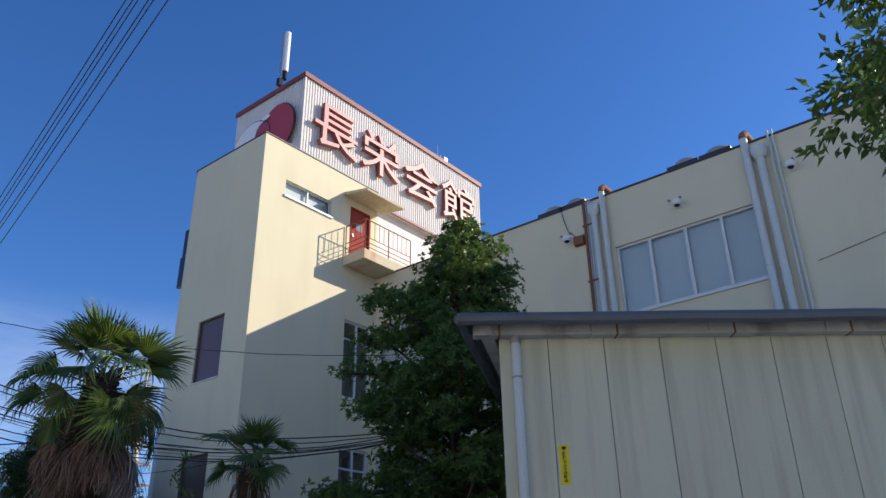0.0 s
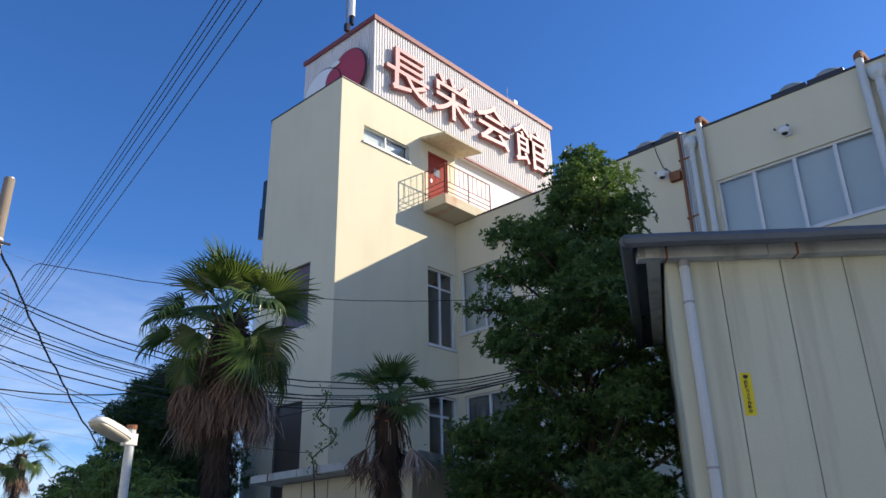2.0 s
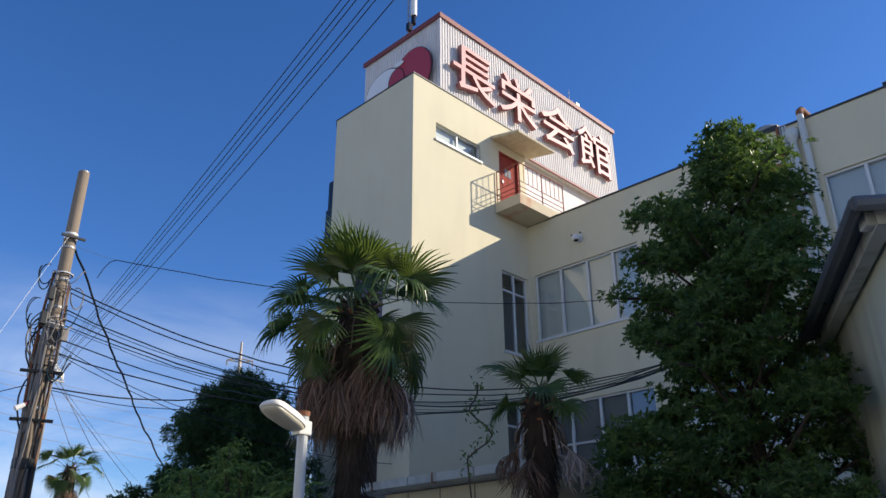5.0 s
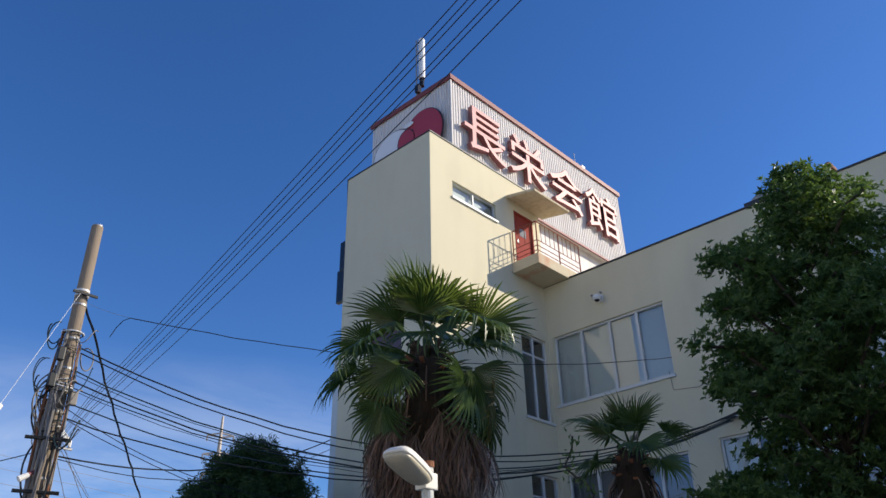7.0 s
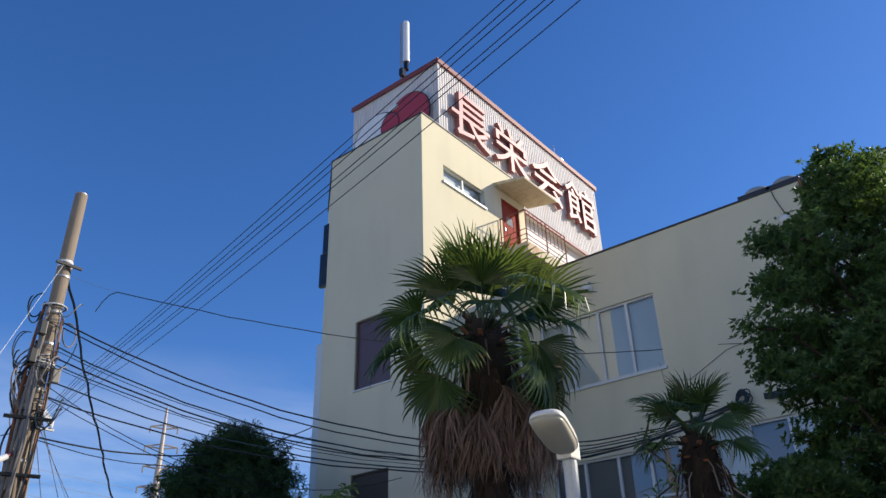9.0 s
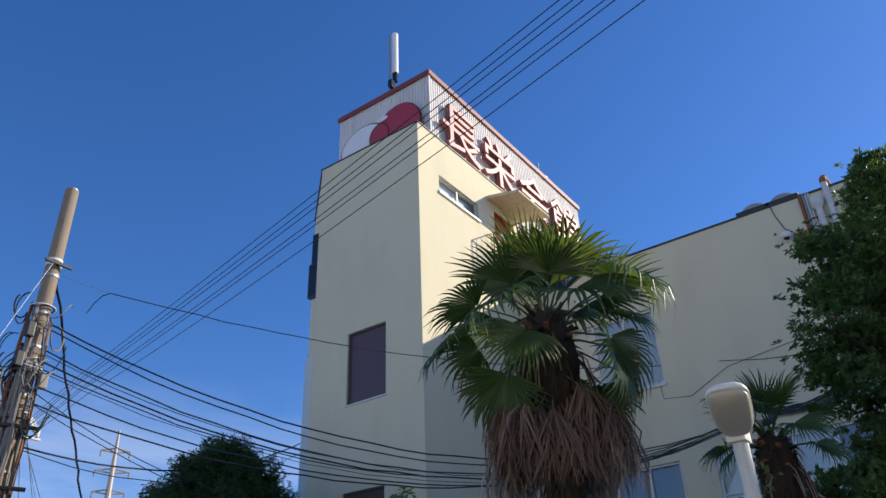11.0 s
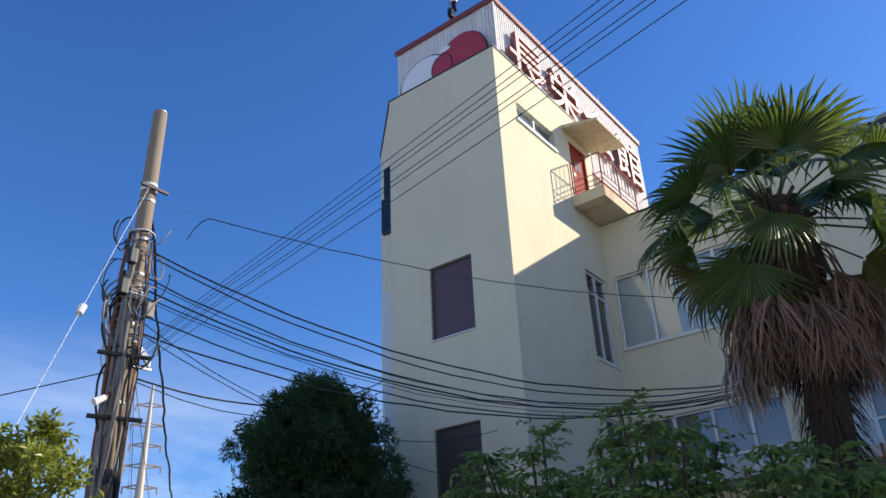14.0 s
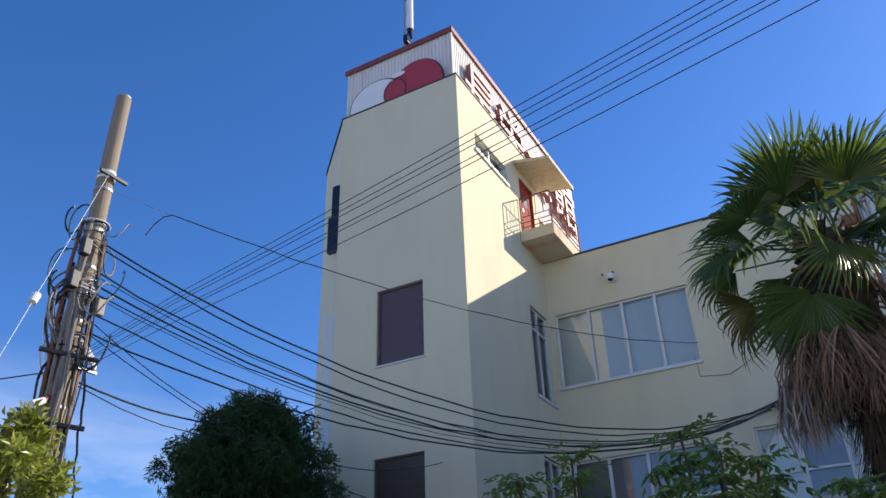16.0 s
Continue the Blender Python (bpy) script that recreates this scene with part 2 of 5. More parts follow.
def tubes(paths, r, n=8):
    bm = bmesh.new()
    for p in paths:
        tube(bm, p, r, n)
    return bm


def sag(a, b, drop, n=16, wob=0.0, seed=0):
    a, b, rnd = Vector(a), Vector(b), random.Random(seed)
    pts = []
    for i in range(n + 1):
        t = i / n
        p = a.lerp(b, t)
        p.z -= drop * 4 * t * (1 - t)
        if 0 < i < n:
            p += Vector((rnd.uniform(-wob, wob), rnd.uniform(-wob, wob), rnd.uniform(-wob, wob)))
        pts.append(p)
    return pts


def wall(at, u, n, width, height, thick, holes):
    """A wall with openings: at its lower corner, along u, upright, its back at -n. holes: u0, u1, z0, z1."""
    at, u, n = Vector(at), Vector(u), Vector(n)
    us = sorted({0, width, *(h[0] for h in holes), *(h[1] for h in holes)})
    zs = sorted({0, height, *(h[2] for h in holes), *(h[3] for h in holes)})
    solid = lambda i, k: 0 <= i < len(us) - 1 and 0 <= k < len(zs) - 1 and not any(
        h[0] <= (us[i] + us[i + 1]) / 2 <= h[1] and h[2] <= (zs[k] + zs[k + 1]) / 2 <= h[3] for h in holes)
    bm = bmesh.new()
    P = lambda a, z, d: bm.verts.new(at + u * a + Vector((0, 0, z)) - n * d)
    for i in range(len(us) - 1):
        for k in range(len(zs) - 1):
            if not solid(i, k):
                continue
            a, b, c, d = us[i], us[i + 1], zs[k], zs[k + 1]
            bm.faces.new((P(a, c, 0), P(b, c, 0), P(b, d, 0), P(a, d, 0)))
            bm.faces.new((P(a, d, thick), P(b, d, thick), P(b, c, thick), P(a, c, thick)))
            for ok, p, q in ((solid(i - 1, k), (a, c), (a, d)), (solid(i + 1, k), (b, d), (b, c)), (solid(i, k - 1), (b, c), (a, c)), (solid(i, k + 1), (a, d), (b, d))):
                if not ok:
                    bm.faces.new((P(*p, 0), P(*q, 0), P(*q, thick), P(*p, thick)))
    bmesh.ops.remove_doubles(bm, verts=bm.verts[:], dist=0.0005)
    bmesh.ops.recalc_face_normals(bm, faces=bm.faces[:])
    return bm


def axes(at, u, n):
    """A frame with x along u, y out along n and z up."""
    u, n = Vector(u), Vector(n)
    m = Matrix((u, n, (0, 0, 1))).transposed().to_4x4()
    m.translation = at
    return m


def window(parent, at, u, n, w, h, splits, rails=(), back=None, deep=0.10, sill=True, bar=0.06, name="window", label="", tilt=0):
    """A sliding window set deep into its opening. splits: upright bars; rails: level bars; back: blind behind."""
    m = axes(at, u, n)
    bm = bmesh.new()
    for x0, x1, z0, z1 in ((0, w, 0, bar), (0, w, h - bar, h), (0, bar, bar, h - bar), (w - bar, w, bar, h - bar)):
        box(bm, x0, x1, -deep - 0.06, -deep + 0.02, z0, z1, m)
    fr = part(name, bm, ALU, parent, label)
    xs = [0, *splits, w]
    for i, x in enumerate(splits):
        part("mullion", bbox(x - bar * 0.7, x + bar * 0.7, -deep - 0.055, -deep + 0.025, bar, h - bar, m), ALU, fr)
    for z in rails:
        part("transom", bbox(bar, w - bar, -deep - 0.05, -deep + 0.022, z - bar * 0.5, z + bar * 0.5, m), ALU, fr)
    for i in range(len(xs) - 1):
        off = 0.02 * (i % 2)
        bm = bmesh.new()
        bm.faces.new([bm.verts.new(m @ Vector((x, -deep - 0.025 - off, z))) for x, z in ((xs[i] + 0.02, 0.02), (xs[i + 1] - 0.02, 0.02), (xs[i + 1] - 0.02, h - 0.02), (xs[i] + 0.02, h - 0.02))])
        bmesh.ops.recalc_face_normals(bm, faces=bm.faces[:])
        if bm.faces[:][0].normal.dot(Vector(n)) < 0:
            bmesh.ops.reverse_faces(bm, faces=bm.faces[:])
        pane = part("pane", bm, GLASS, fr)
        pane.visible_shadow = False
        if back:
            mt = back[i % len(back)]
            part("blind", bbox(xs[i] + 0.01, xs[i + 1] - 0.01, -deep - 0.13, -deep - 0.12, 0.01, h - 0.01, m), mt, fr)
    # added box whose near-black colour stands in for the unlit room
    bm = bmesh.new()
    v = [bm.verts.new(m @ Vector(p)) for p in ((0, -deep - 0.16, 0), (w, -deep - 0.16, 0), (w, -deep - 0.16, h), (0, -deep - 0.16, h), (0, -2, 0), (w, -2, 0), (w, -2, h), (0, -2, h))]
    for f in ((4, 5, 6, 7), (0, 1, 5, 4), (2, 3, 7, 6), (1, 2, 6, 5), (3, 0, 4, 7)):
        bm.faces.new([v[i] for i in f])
    part("room_lining", bm, ROOMSHADE, fr)
    if sill:
        part("sill", bbox(-0.05, w + 0.05, -deep - 0.02, 0.06, -0.09, -0.004, m, 0.008), ALU, fr)
    return fr


# ---- ground ----
# out of view; its pale tone is there to bounce light up the walls
bm = bmesh.new()
bm.faces.new([bm.verts.new(p) for p in ((-2500, -2500, 0), (2500, -2500, 0), (2500, 2500, 0), (-2500, 2500, 0))])
tagged(part("ground", bm, EARTH), "unseen ground, made pale to bounce light onto the hall", "ground", kind="structure")
lane = Matrix.Rotation(radians(-11.5), 4, "Z")
tagged(part("road", bbox(-3.2, 1.4, -120, 160, 0.004, 0.03, lane), ASPHALT), "grey asphalt lane beside the hall", "road", kind="structure")

# ---- the hall: tower, long wing ----
TX, TY, TOP = 13.55, 18.2, 16.79
WX, ROOF = 18.98, 13.1
hall = empty("event_hall", "cream stuccoed hall with a tower and a long wing", "building")
th = 0.22
south_holes = [(14.55 - TX, 16.66 - TX, 14.80, 15.40), (17.62 - TX, 18.64 - TX, 13.48, 15.62), (17.54 - TX, 18.86 - TX, 8.45, 11.15), (17.54 - TX, 18.86 - TX, 4.1, 6.80)]
part("tower_wall", wall((TX, TY, 0), (1, 0, 0), (0, -1, 0), 5.5, TOP, th, south_holes), STUCCO, hall)
# west wall, seen as a slab whose top corner is cut off
NY = 22.13
west_holes = [(NY - 20.79, NY - 19.42, 8.51, 10.56), (NY - 20.83, NY - 19.46, 2.9, 6.24)]
part("tower_wall", wall((TX, NY, 0), (0, -1, 0), (-1, 0, 0), NY - TY - th, TOP, th, west_holes), STUCCO, hall)
part("tower_wall", bbox(TX + th, 19.05, NY - th, NY, 0, TOP), STUCCO, hall)
part("tower_wall", bbox(18.83, 19.05, TY + th, NY - th, 0, TOP), STUCCO, hall)
# stair volume behind the tower, with a sloped top
bm = bmesh.new()
quadbox(bm, [(13.58, NY + 0.002, 0), (19.05, NY + 0.002, 0), (19.05, 23.66, 0), (14.85, 23.66, 0), (13.58, NY + 0.002, TOP - 0.02), (19.05, NY, TOP - 0.02), (19.05, 23.66, 16.1), (14.85, 23.66, 16.1)])
part("stair_block", bm, STUCCO, hall)
part("roof", bbox(TX + th, 18.83, TY + th, NY - th, 16.3, 16.5), CONCRETE, hall)
bm = bmesh.new()
box(bm, TX - 0.03, 19.08, TY - 0.03, TY + th + 0.03, TOP, TOP + 0.035)
box(bm, TX - 0.03, TX + th + 0.03, TY + th + 0.03, NY + 0.03, TOP, TOP + 0.035)
quadbox(bm, [(13.54, NY + 0.03, TOP - 0.02), (13.8, NY + 0.03, TOP - 0.02), (15.0, 23.69, 16.08), (14.82, 23.69, 16.08),
             (13.54, NY + 0.03, TOP + 0.02), (13.8, NY + 0.03, TOP + 0.02), (15.0, 23.69, 16.13), (14.82, 23.69, 16.13)])
part("coping", bm, COPING, hall)
# wing
wing_y0 = -14.0
wy = lambda y: TY - y
wing_holes = [(wy(18.0), wy(14.05), 9.0, 11.26), (wy(8.56), wy(4.55), 9.30, 11.36), (wy(17.95), wy(14.05), 4.7, 6.86), (wy(13.15), wy(9.3), 4.9, 7.0)]
part("wing_wall", wall((WX, TY, 0), (0, -1, 0), (-1, 0, 0), TY - wing_y0, ROOF, 0.25, wing_holes), STUCCO, hall)
part("wing_wall", bbox(WX + 0.25, 34, wing_y0, wing_y0 + 0.25, 0, ROOF), STUCCO, hall)
part("wing_wall", bbox(33.75, 34, wing_y0 + 0.25, 24, 0, ROOF), STUCCO, hall)
part("wing_wall", bbox(19.05, 33.75, 23.75, 24, 0, ROOF), STUCCO, hall)
part("roof", bbox(WX + 0.25, 33.75, wing_y0 + 0.25, 23.75, 12.7, 12.9), CONCRETE, hall)
part("coping", bbox(WX - 0.04, WX + 0.3, wing_y0, TY - 0.01, ROOF, ROOF + 0.05), COPING, hall)
# penthouse behind the sign
part("penthouse_wall", bbox(19.06, 27.6, 19.95, 23.7, 12.95, 17.5), SHEET, hall, "white ribbed sheet wall under the roof sign")

# windows of the hall
window(hall, (14.55, TY, 14.80), (1, 0, 0), (0, -1, 0), 2.11, 0.60, [1.05], back=[CURTAIN, CURTAIN], sill=True, bar=0.035, label="narrow two-pane window with white curtains")
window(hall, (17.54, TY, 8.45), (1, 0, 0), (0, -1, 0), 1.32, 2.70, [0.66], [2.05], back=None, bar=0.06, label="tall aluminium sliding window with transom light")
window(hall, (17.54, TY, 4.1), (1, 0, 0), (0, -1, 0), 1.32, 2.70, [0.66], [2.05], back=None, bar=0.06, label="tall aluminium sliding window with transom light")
window(hall, (WX, 18.0, 9.0), (0, -1, 0), (-1, 0, 0), 3.95, 2.26, [1.01, 2.04, 3.0], back=[BLIND], label="four-pane aluminium window with pale blinds")
window(hall, (WX, 8.56, 9.30), (0, -1, 0), (-1, 0, 0), 4.01, 2.06, [1.0, 2.06, 3.06], back=[BLIND], label="four-pane aluminium window with pale blinds")
window(hall, (WX, 17.95, 4.7), (0, -1, 0), (-1, 0, 0), 3.9, 2.16, [1.0, 2.05, 3.0], [0.9], back=[DIMBLIND], label="four-pane aluminium window with grey blinds")
window(hall, (WX, 13.15, 4.9), (0, -1, 0), (-1, 0, 0), 3.85, 2.10, [0.95, 1.95, 2.9], [0.95], back=[BLIND, DIMBLIND], label="aluminium window with pale and grey blinds")
for y1, z0, h, mt, w, lab in ((20.79, 8.51, 2.05, PURPLE, 1.37, "window closed with a maroon panel"), (20.83, 2.9, 3.34, BROWN, 1.37, "tall opening closed with a brown glossy panel")):
    m = axes((TX, y1, z0), (0, -1, 0), (-1, 0, 0))
    bm = bmesh.new()
    for x0, x1, a, b in ((0, w, 0, 0.04), (0, w, h - 0.04, h), (0, 0.04, 0.04, h - 0.04), (w - 0.04, w, 0.04, h - 0.04)):
        box(bm, x0, x1, -0.16, -0.05, a, b, m)
    fr = part("window", bm, SOFFIT, hall, lab)
    part("panel", bbox(0.03, w - 0.03, -0.13, -0.10, 0.03, h - 0.03, m), mt, fr)
    part("sill", bbox(-0.04, w + 0.04, -0.05, 0.04, -0.045, -0.004, m, 0.008), ALU, fr)
# roof door
m = axes((17.62, TY, 13.48), (1, 0, 0), (0, -1, 0))
bm = bmesh.new()
for x0, x1, a, b in ((0, 0.05, 0, 2.14), (0.97, 1.02, 0, 2.14), (0.05, 0.97, 2.08, 2.14)):
    box(bm, x0, x1, -0.16, 0.015, a, b, m)
door = part("door", bm, DOORRED, hall, "red steel door with a small window")
part("door_leaf", bbox(0.05, 0.97, -0.10, -0.06, 0.01, 2.08, m), DOORRED, door)
part("door_glass", bbox(0.34, 0.68, -0.06, -0.05, 1.30, 1.60, m), DIMBLIND, door)
part("door_handle", bbox(0.12, 0.20, -0.06, 0.0, 0.93, 1.07, m, 0.01), STEEL, door)
# balcony
slab = part("balcony", bbox(17.33, 19.85, 17.13, TY - 0.003, 13.10, 13.47, None, 0.015), BALCONY, hall, "concrete balcony slab with rust stains")
bm = bmesh.new()
quadbox(bm, [(17.25, 17.0, 15.70), (19.25, 17.0, 15.70), (19.25, TY - 0.003, 15.93), (17.25, TY - 0.003, 15.93), (17.25, 17.0, 15.80), (19.25, 17.0, 15.80), (19.25, TY - 0.003, 16.07), (17.25, TY - 0.003, 16.07)])
bmesh.ops.bevel(bm, geom=bm.edges[:], offset=0.015, segments=1, affect="EDGES")
part("canopy", bm, CONCRETE, hall, "thin sloping concrete canopy over the door")
zr = 14.66
for p0, p1 in (((17.40, 18.17), (17.40, 17.18)), ((17.40, 17.18), (19.80, 17.18))):
    for z in (zr, 13.97, 13.77, 13.60):
        part("rail", tubes([[(*p0, z), (*p1, z)]], 0.022 if z == zr else 0.014, 6), RAIL, slab)
for x in (17.40, 18.60, 19.80):
    part("post", tubes([[(x, 17.18, 13.45), (x, 17.18, zr)]], 0.022, 6), RAIL, slab)
part("post", tubes([[(17.40, 18.15, 13.45), (17.40, 18.15, zr)]], 0.022, 6), RAIL, slab)
for x in [17.40 + 0.24 * k for k in (1, 2, 3, 4, 6, 7, 8, 9)]:
    part("baluster", tubes([[(x, 17.18, 13.97), (x, 17.18, zr)]], 0.011, 6), RAIL, slab)
for y in (17.42, 17.66, 17.9):
    part("baluster", tubes([[(17.40, y, 13.97), (17.40, y, zr)]], 0.011, 6), RAIL, slab)


# ---- roof sign ----
def corrugated(a, b, n, z0, z1, pitch=0.14, depth=0.03):
    a, b, n = Vector(a), Vector(b), Vector(n)
    length, way = (b - a).length, (b - a).normalized()
    bm = bmesh.new()
    s, prof = 0.0, []
    while s < length:
        for f, d in ((0.0, 0), (0.5, 0), (0.6, 1), (0.9, 1)):
            if s + f * pitch <= length:
                prof.append((s + f * pitch, d * depth))
        s += pitch
    prof.append((length, 0))
    rows = [[bm.verts.new(a + way * p - n * d + Vector((0, 0, z))) for p, d in prof] for z in (z0, z1)]
    for i in range(len(prof) - 1):
        bm.faces.new((rows[0][i], rows[0][i + 1], rows[1][i + 1], rows[1][i]))
    return bm


SX0, SX1, SY0, SY1, SZ0, SZ1 = 16.24, 27.84, 19.66, 24.02, 17.46, 21.63
sign = empty("roof_sign", "large white corrugated rooftop sign box with red trim", "sign")
part("front_sheet", corrugated((SX0, SY0, 0), (SX1, SY0, 0), (0, -1, 0), SZ0, SZ1), SHEET, sign)
part("side_sheet", corrugated((SX0, SY1, 0), (SX0, SY0, 0), (-1, 0, 0), SZ0 - 0.9, SZ1), SHEET, sign)
part("side_sheet", corrugated((SX1, SY0, 0), (SX1, SY1, 0), (1, 0, 0), SZ0, SZ1), SHEET, sign)
part("back_sheet", corrugated((SX1, SY1, 0), (SX0, SY1, 0), (0, 1, 0), SZ0, SZ1), SHEET, sign)
part("lid", bbox(SX0 - 0.02, SX1 + 0.02, SY0 - 0.02, SY1 + 0.02, SZ1, SZ1 + 0.05), REDTRIM, sign)
part("floor", bbox(SX0 + 0.05, SX1 - 0.05, SY0 + 0.05, SY1 - 0.05, SZ0 + 0.02, SZ0 + 0.06), SHEET, sign)
for x0, x1, y0, y1, z0, z1 in ((SX0 - 0.08, SX1 + 0.08, SY0 - 0.08, SY0 - 0.02, SZ1 - 0.12, SZ1 + 0.09), (SX0 - 0.08, SX0 - 0.02, SY0 - 0.02, SY1 + 0.08, SZ1 - 0.12, SZ1 + 0.09),
                               (SX0, SX1 + 0.03, SY0 - 0.04, SY0 + 0.03, SZ0 - 0.09, SZ0 - 0.003), (SX1 + 0.02, SX1 + 0.08, SY0 - 0.02, SY1, SZ1 - 0.12, SZ1 + 0.09)):
    part("trim", bbox(x0, x1, y0, y1, z0, z1), REDTRIM, sign, "faded red edge trim")
part("corner_strip", bbox(SX0 - 0.03, SX0 + 0.04, SY0 - 0.03, SY0 + 0.04, SZ0 - 0.5, SZ1 - 0.13), SHEET, sign)


def text_mesh(body, depth, bold, mats):
    cu = bpy.data.curves.new("text", "FONT")
    cu.body, cu.extrude, cu.offset, cu.resolution_u = body, depth / 2, bold, 3
    ob = new("text", cu)
    me = bpy.data.meshes.new_from_object(ob.evaluated_get(bpy.context.evaluated_depsgraph_get()))
    bpy.data.objects.remove(ob)
    me.materials.clear()
    for mt in mats:
        me.materials.append(mt)
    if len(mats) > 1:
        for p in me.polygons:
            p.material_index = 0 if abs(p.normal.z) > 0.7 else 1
    co = np.array([v.co[:] for v in me.vertices])
    mid = (co.min(0) + co.max(0)) / 2
    me.transform(Matrix.Translation(-Vector(mid)))
    return me, co.max(0) - co.min(0)


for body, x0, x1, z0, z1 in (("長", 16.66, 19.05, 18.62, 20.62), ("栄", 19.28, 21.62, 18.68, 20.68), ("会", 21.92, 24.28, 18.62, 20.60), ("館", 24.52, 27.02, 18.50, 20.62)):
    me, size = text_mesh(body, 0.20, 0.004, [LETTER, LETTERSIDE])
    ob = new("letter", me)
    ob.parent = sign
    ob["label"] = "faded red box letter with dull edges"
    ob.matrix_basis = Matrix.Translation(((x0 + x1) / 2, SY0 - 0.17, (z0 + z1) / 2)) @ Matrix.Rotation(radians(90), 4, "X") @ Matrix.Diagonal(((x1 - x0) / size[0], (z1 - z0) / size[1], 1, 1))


def disc(cy, cz, ry, rz, x0, x1, power=1.0, n=48):
    """An upright oval plate facing west."""
    bm = bmesh.new()
    rim = [(cy + ry * math.cos(a) * abs(math.cos(a)) ** (power - 1), cz + rz * math.sin(a)) for a in (2 * math.pi * k / n for k in range(n))]
    f, b = ([bm.verts.new((x, y, z)) for y, z in rim] for x in (x0, x1))
    bm.faces.new(f)
    bm.faces.new(b[::-1])
    for k in range(n):
        bm.faces.new((f[k], b[k], b[(k + 1) % n], f[(k + 1) % n]))
    bmesh.ops.recalc_face_normals(bm, faces=bm.faces[:])
    return bm


# dark plates draw the emblem's outline, with its edge shadow put into the colour
part("emblem_back", disc(22.66, 19.60, 1.14, 0.97, SX0 - 0.13, SX0 - 0.05), LOGODARK, sign)
part("emblem_leaf", disc(22.66, 19.58, 1.08, 0.93, SX0 - 0.16, SX0 - 0.135), LOGOWHITE, sign, "white oval emblem")
part("emblem_back", disc(20.98, 19.46, 1.10, 1.18, SX0 - 0.22, SX0 - 0.165), LOGODARK, sign)
part("emblem_disc", disc(20.96, 19.44, 1.04, 1.15, SX0 - 0.25, SX0 - 0.225), LOGORED, sign, "dark red round emblem")
part("emblem_back", disc(21.80, 19.60, 0.47, 0.56, SX0 - 0.262, SX0 - 0.252), LOGODARK, sign)
part("emblem_lobe", disc(21.78, 19.58, 0.42, 0.51, SX0 - 0.285, SX0 - 0.264), LOGORED, sign)
part("emblem_curl", disc(21.62, 20.26, 0.26, 0.10, SX0 - 0.31, SX0 - 0.288), LOGOWHITE, sign)
# mast aerial
aerial = empty("mobile_aerial", "white upright panel aerial on a steel bracket", "antenna")
AX, AY = 16.62, 21.55
part("radome", tubes([[(AX, AY, 22.95), (AX, AY, 25.05)]], 0.135, 16), WHITEP, aerial)
part("radome_cap", tubes([[(AX, AY, 25.05), (AX, AY, 25.09)]], 0.12, 16), WHITEP, aerial)
part("neck", tubes([[(AX, AY, 22.55), (AX, AY, 22.95)]], 0.10, 12), BLACKP, aerial)
part("mast", tubes([[(AX - 0.18, AY + 0.12, 21.6), (AX - 0.18, AY + 0.12, 25.0)]], 0.035, 8), STEEL, aerial)
for z in (22.6, 24.4):
    part("bracket", tubes([[(AX - 0.18, AY + 0.12, z), (AX, AY, z)]], 0.03, 6), STEEL, aerial)
part("foot_box", bbox(AX - 0.32, AX - 0.1, AY - 0.08, AY + 0.1, 22.1, 22.45, None, 0.02), BLACKP, aerial)
spike = empty("roof_aerial", "small whip aerial and white box on the sign", "antenna")
part("whip", tubes([[(24.9, 19.95, 21.6), (24.9, 19.95, 22.7)]], 0.015, 6), STEEL, spike)
part("box", bbox(25.3, 25.55, 19.85, 20.1, 21.62, 22.2, None, 0.02), WHITEP, spike)
part("stem", tubes([[(25.1, 19.95, 21.6), (25.1, 19.95, 22.2)]], 0.03, 6), STEEL, spike)
# black blade sign on the tower's far corner
blade = empty("blade_sign", "black glossy upright sign at the tower's corner", "sign")
part("upper_plate", bbox(13.58, 13.72, NY + 0.02, NY + 0.30, 13.35, 14.45, None, 0.03), BLACKP, blade)
part("lower_plate", bbox(13.60, 13.74, NY + 0.02, NY + 0.42, 12.25, 13.42, None, 0.03), BLACKP, blade)
duct = part("wall_duct", bbox(13.62, 13.95, NY + 0.01, NY + 0.36, 0, 10.35, None, 0.02), PVC)
tagged(duct, "grey square duct up the tower's rear wall", "duct")


# ---- pipes, cameras and skylights on the wing ----
def drainpipe(y, z0, z1, r, label, hopper=False, elbow=False, rusty=False):
    top = empty("drainpipe", label, "pipe", "wall pipes", at=(WX - r - 0.05, y, 0))
    path = [(0, 0, z0), (0, 0, z1)]
    if elbow:
        path += [(0.02, 0, z1 + 0.12), (0.10, -0.02, z1 + 0.20), (0.5, -0.04, z1 + 0.2)]
    part("pipe", tubes([path[:2]], r, 12), PVC, top, smooth=False)
    if elbow:
        part("elbow", tubes([path[1:]], r * 1.12, 12), RUST, top, "rusty bend over the parapet")
    if hopper:
        bm = bmesh.new()
        tube(bm, [(0, 0, z1 - 0.25), (0, 0, z1 - 0.1)], r * 1.1, 12, r * 2)
        tube(bm, [(0, 0, z1 - 0.1), (0, 0, z1 + 0.1)], r * 2, 12)
        part("hopper", bm, PVC, top)
    z = z1 - 0.6
    while z > z0:
        part("collar", tubes([[(0, 0, z), (0, 0, z + 0.09)]], r * 1.14, 12), PVC, top)
        part("clip", bbox(-0.01, r + 0.05, -0.015, 0.015, z - 0.3, z - 0.26), STEEL, top)
        z -= 1.55
    return top


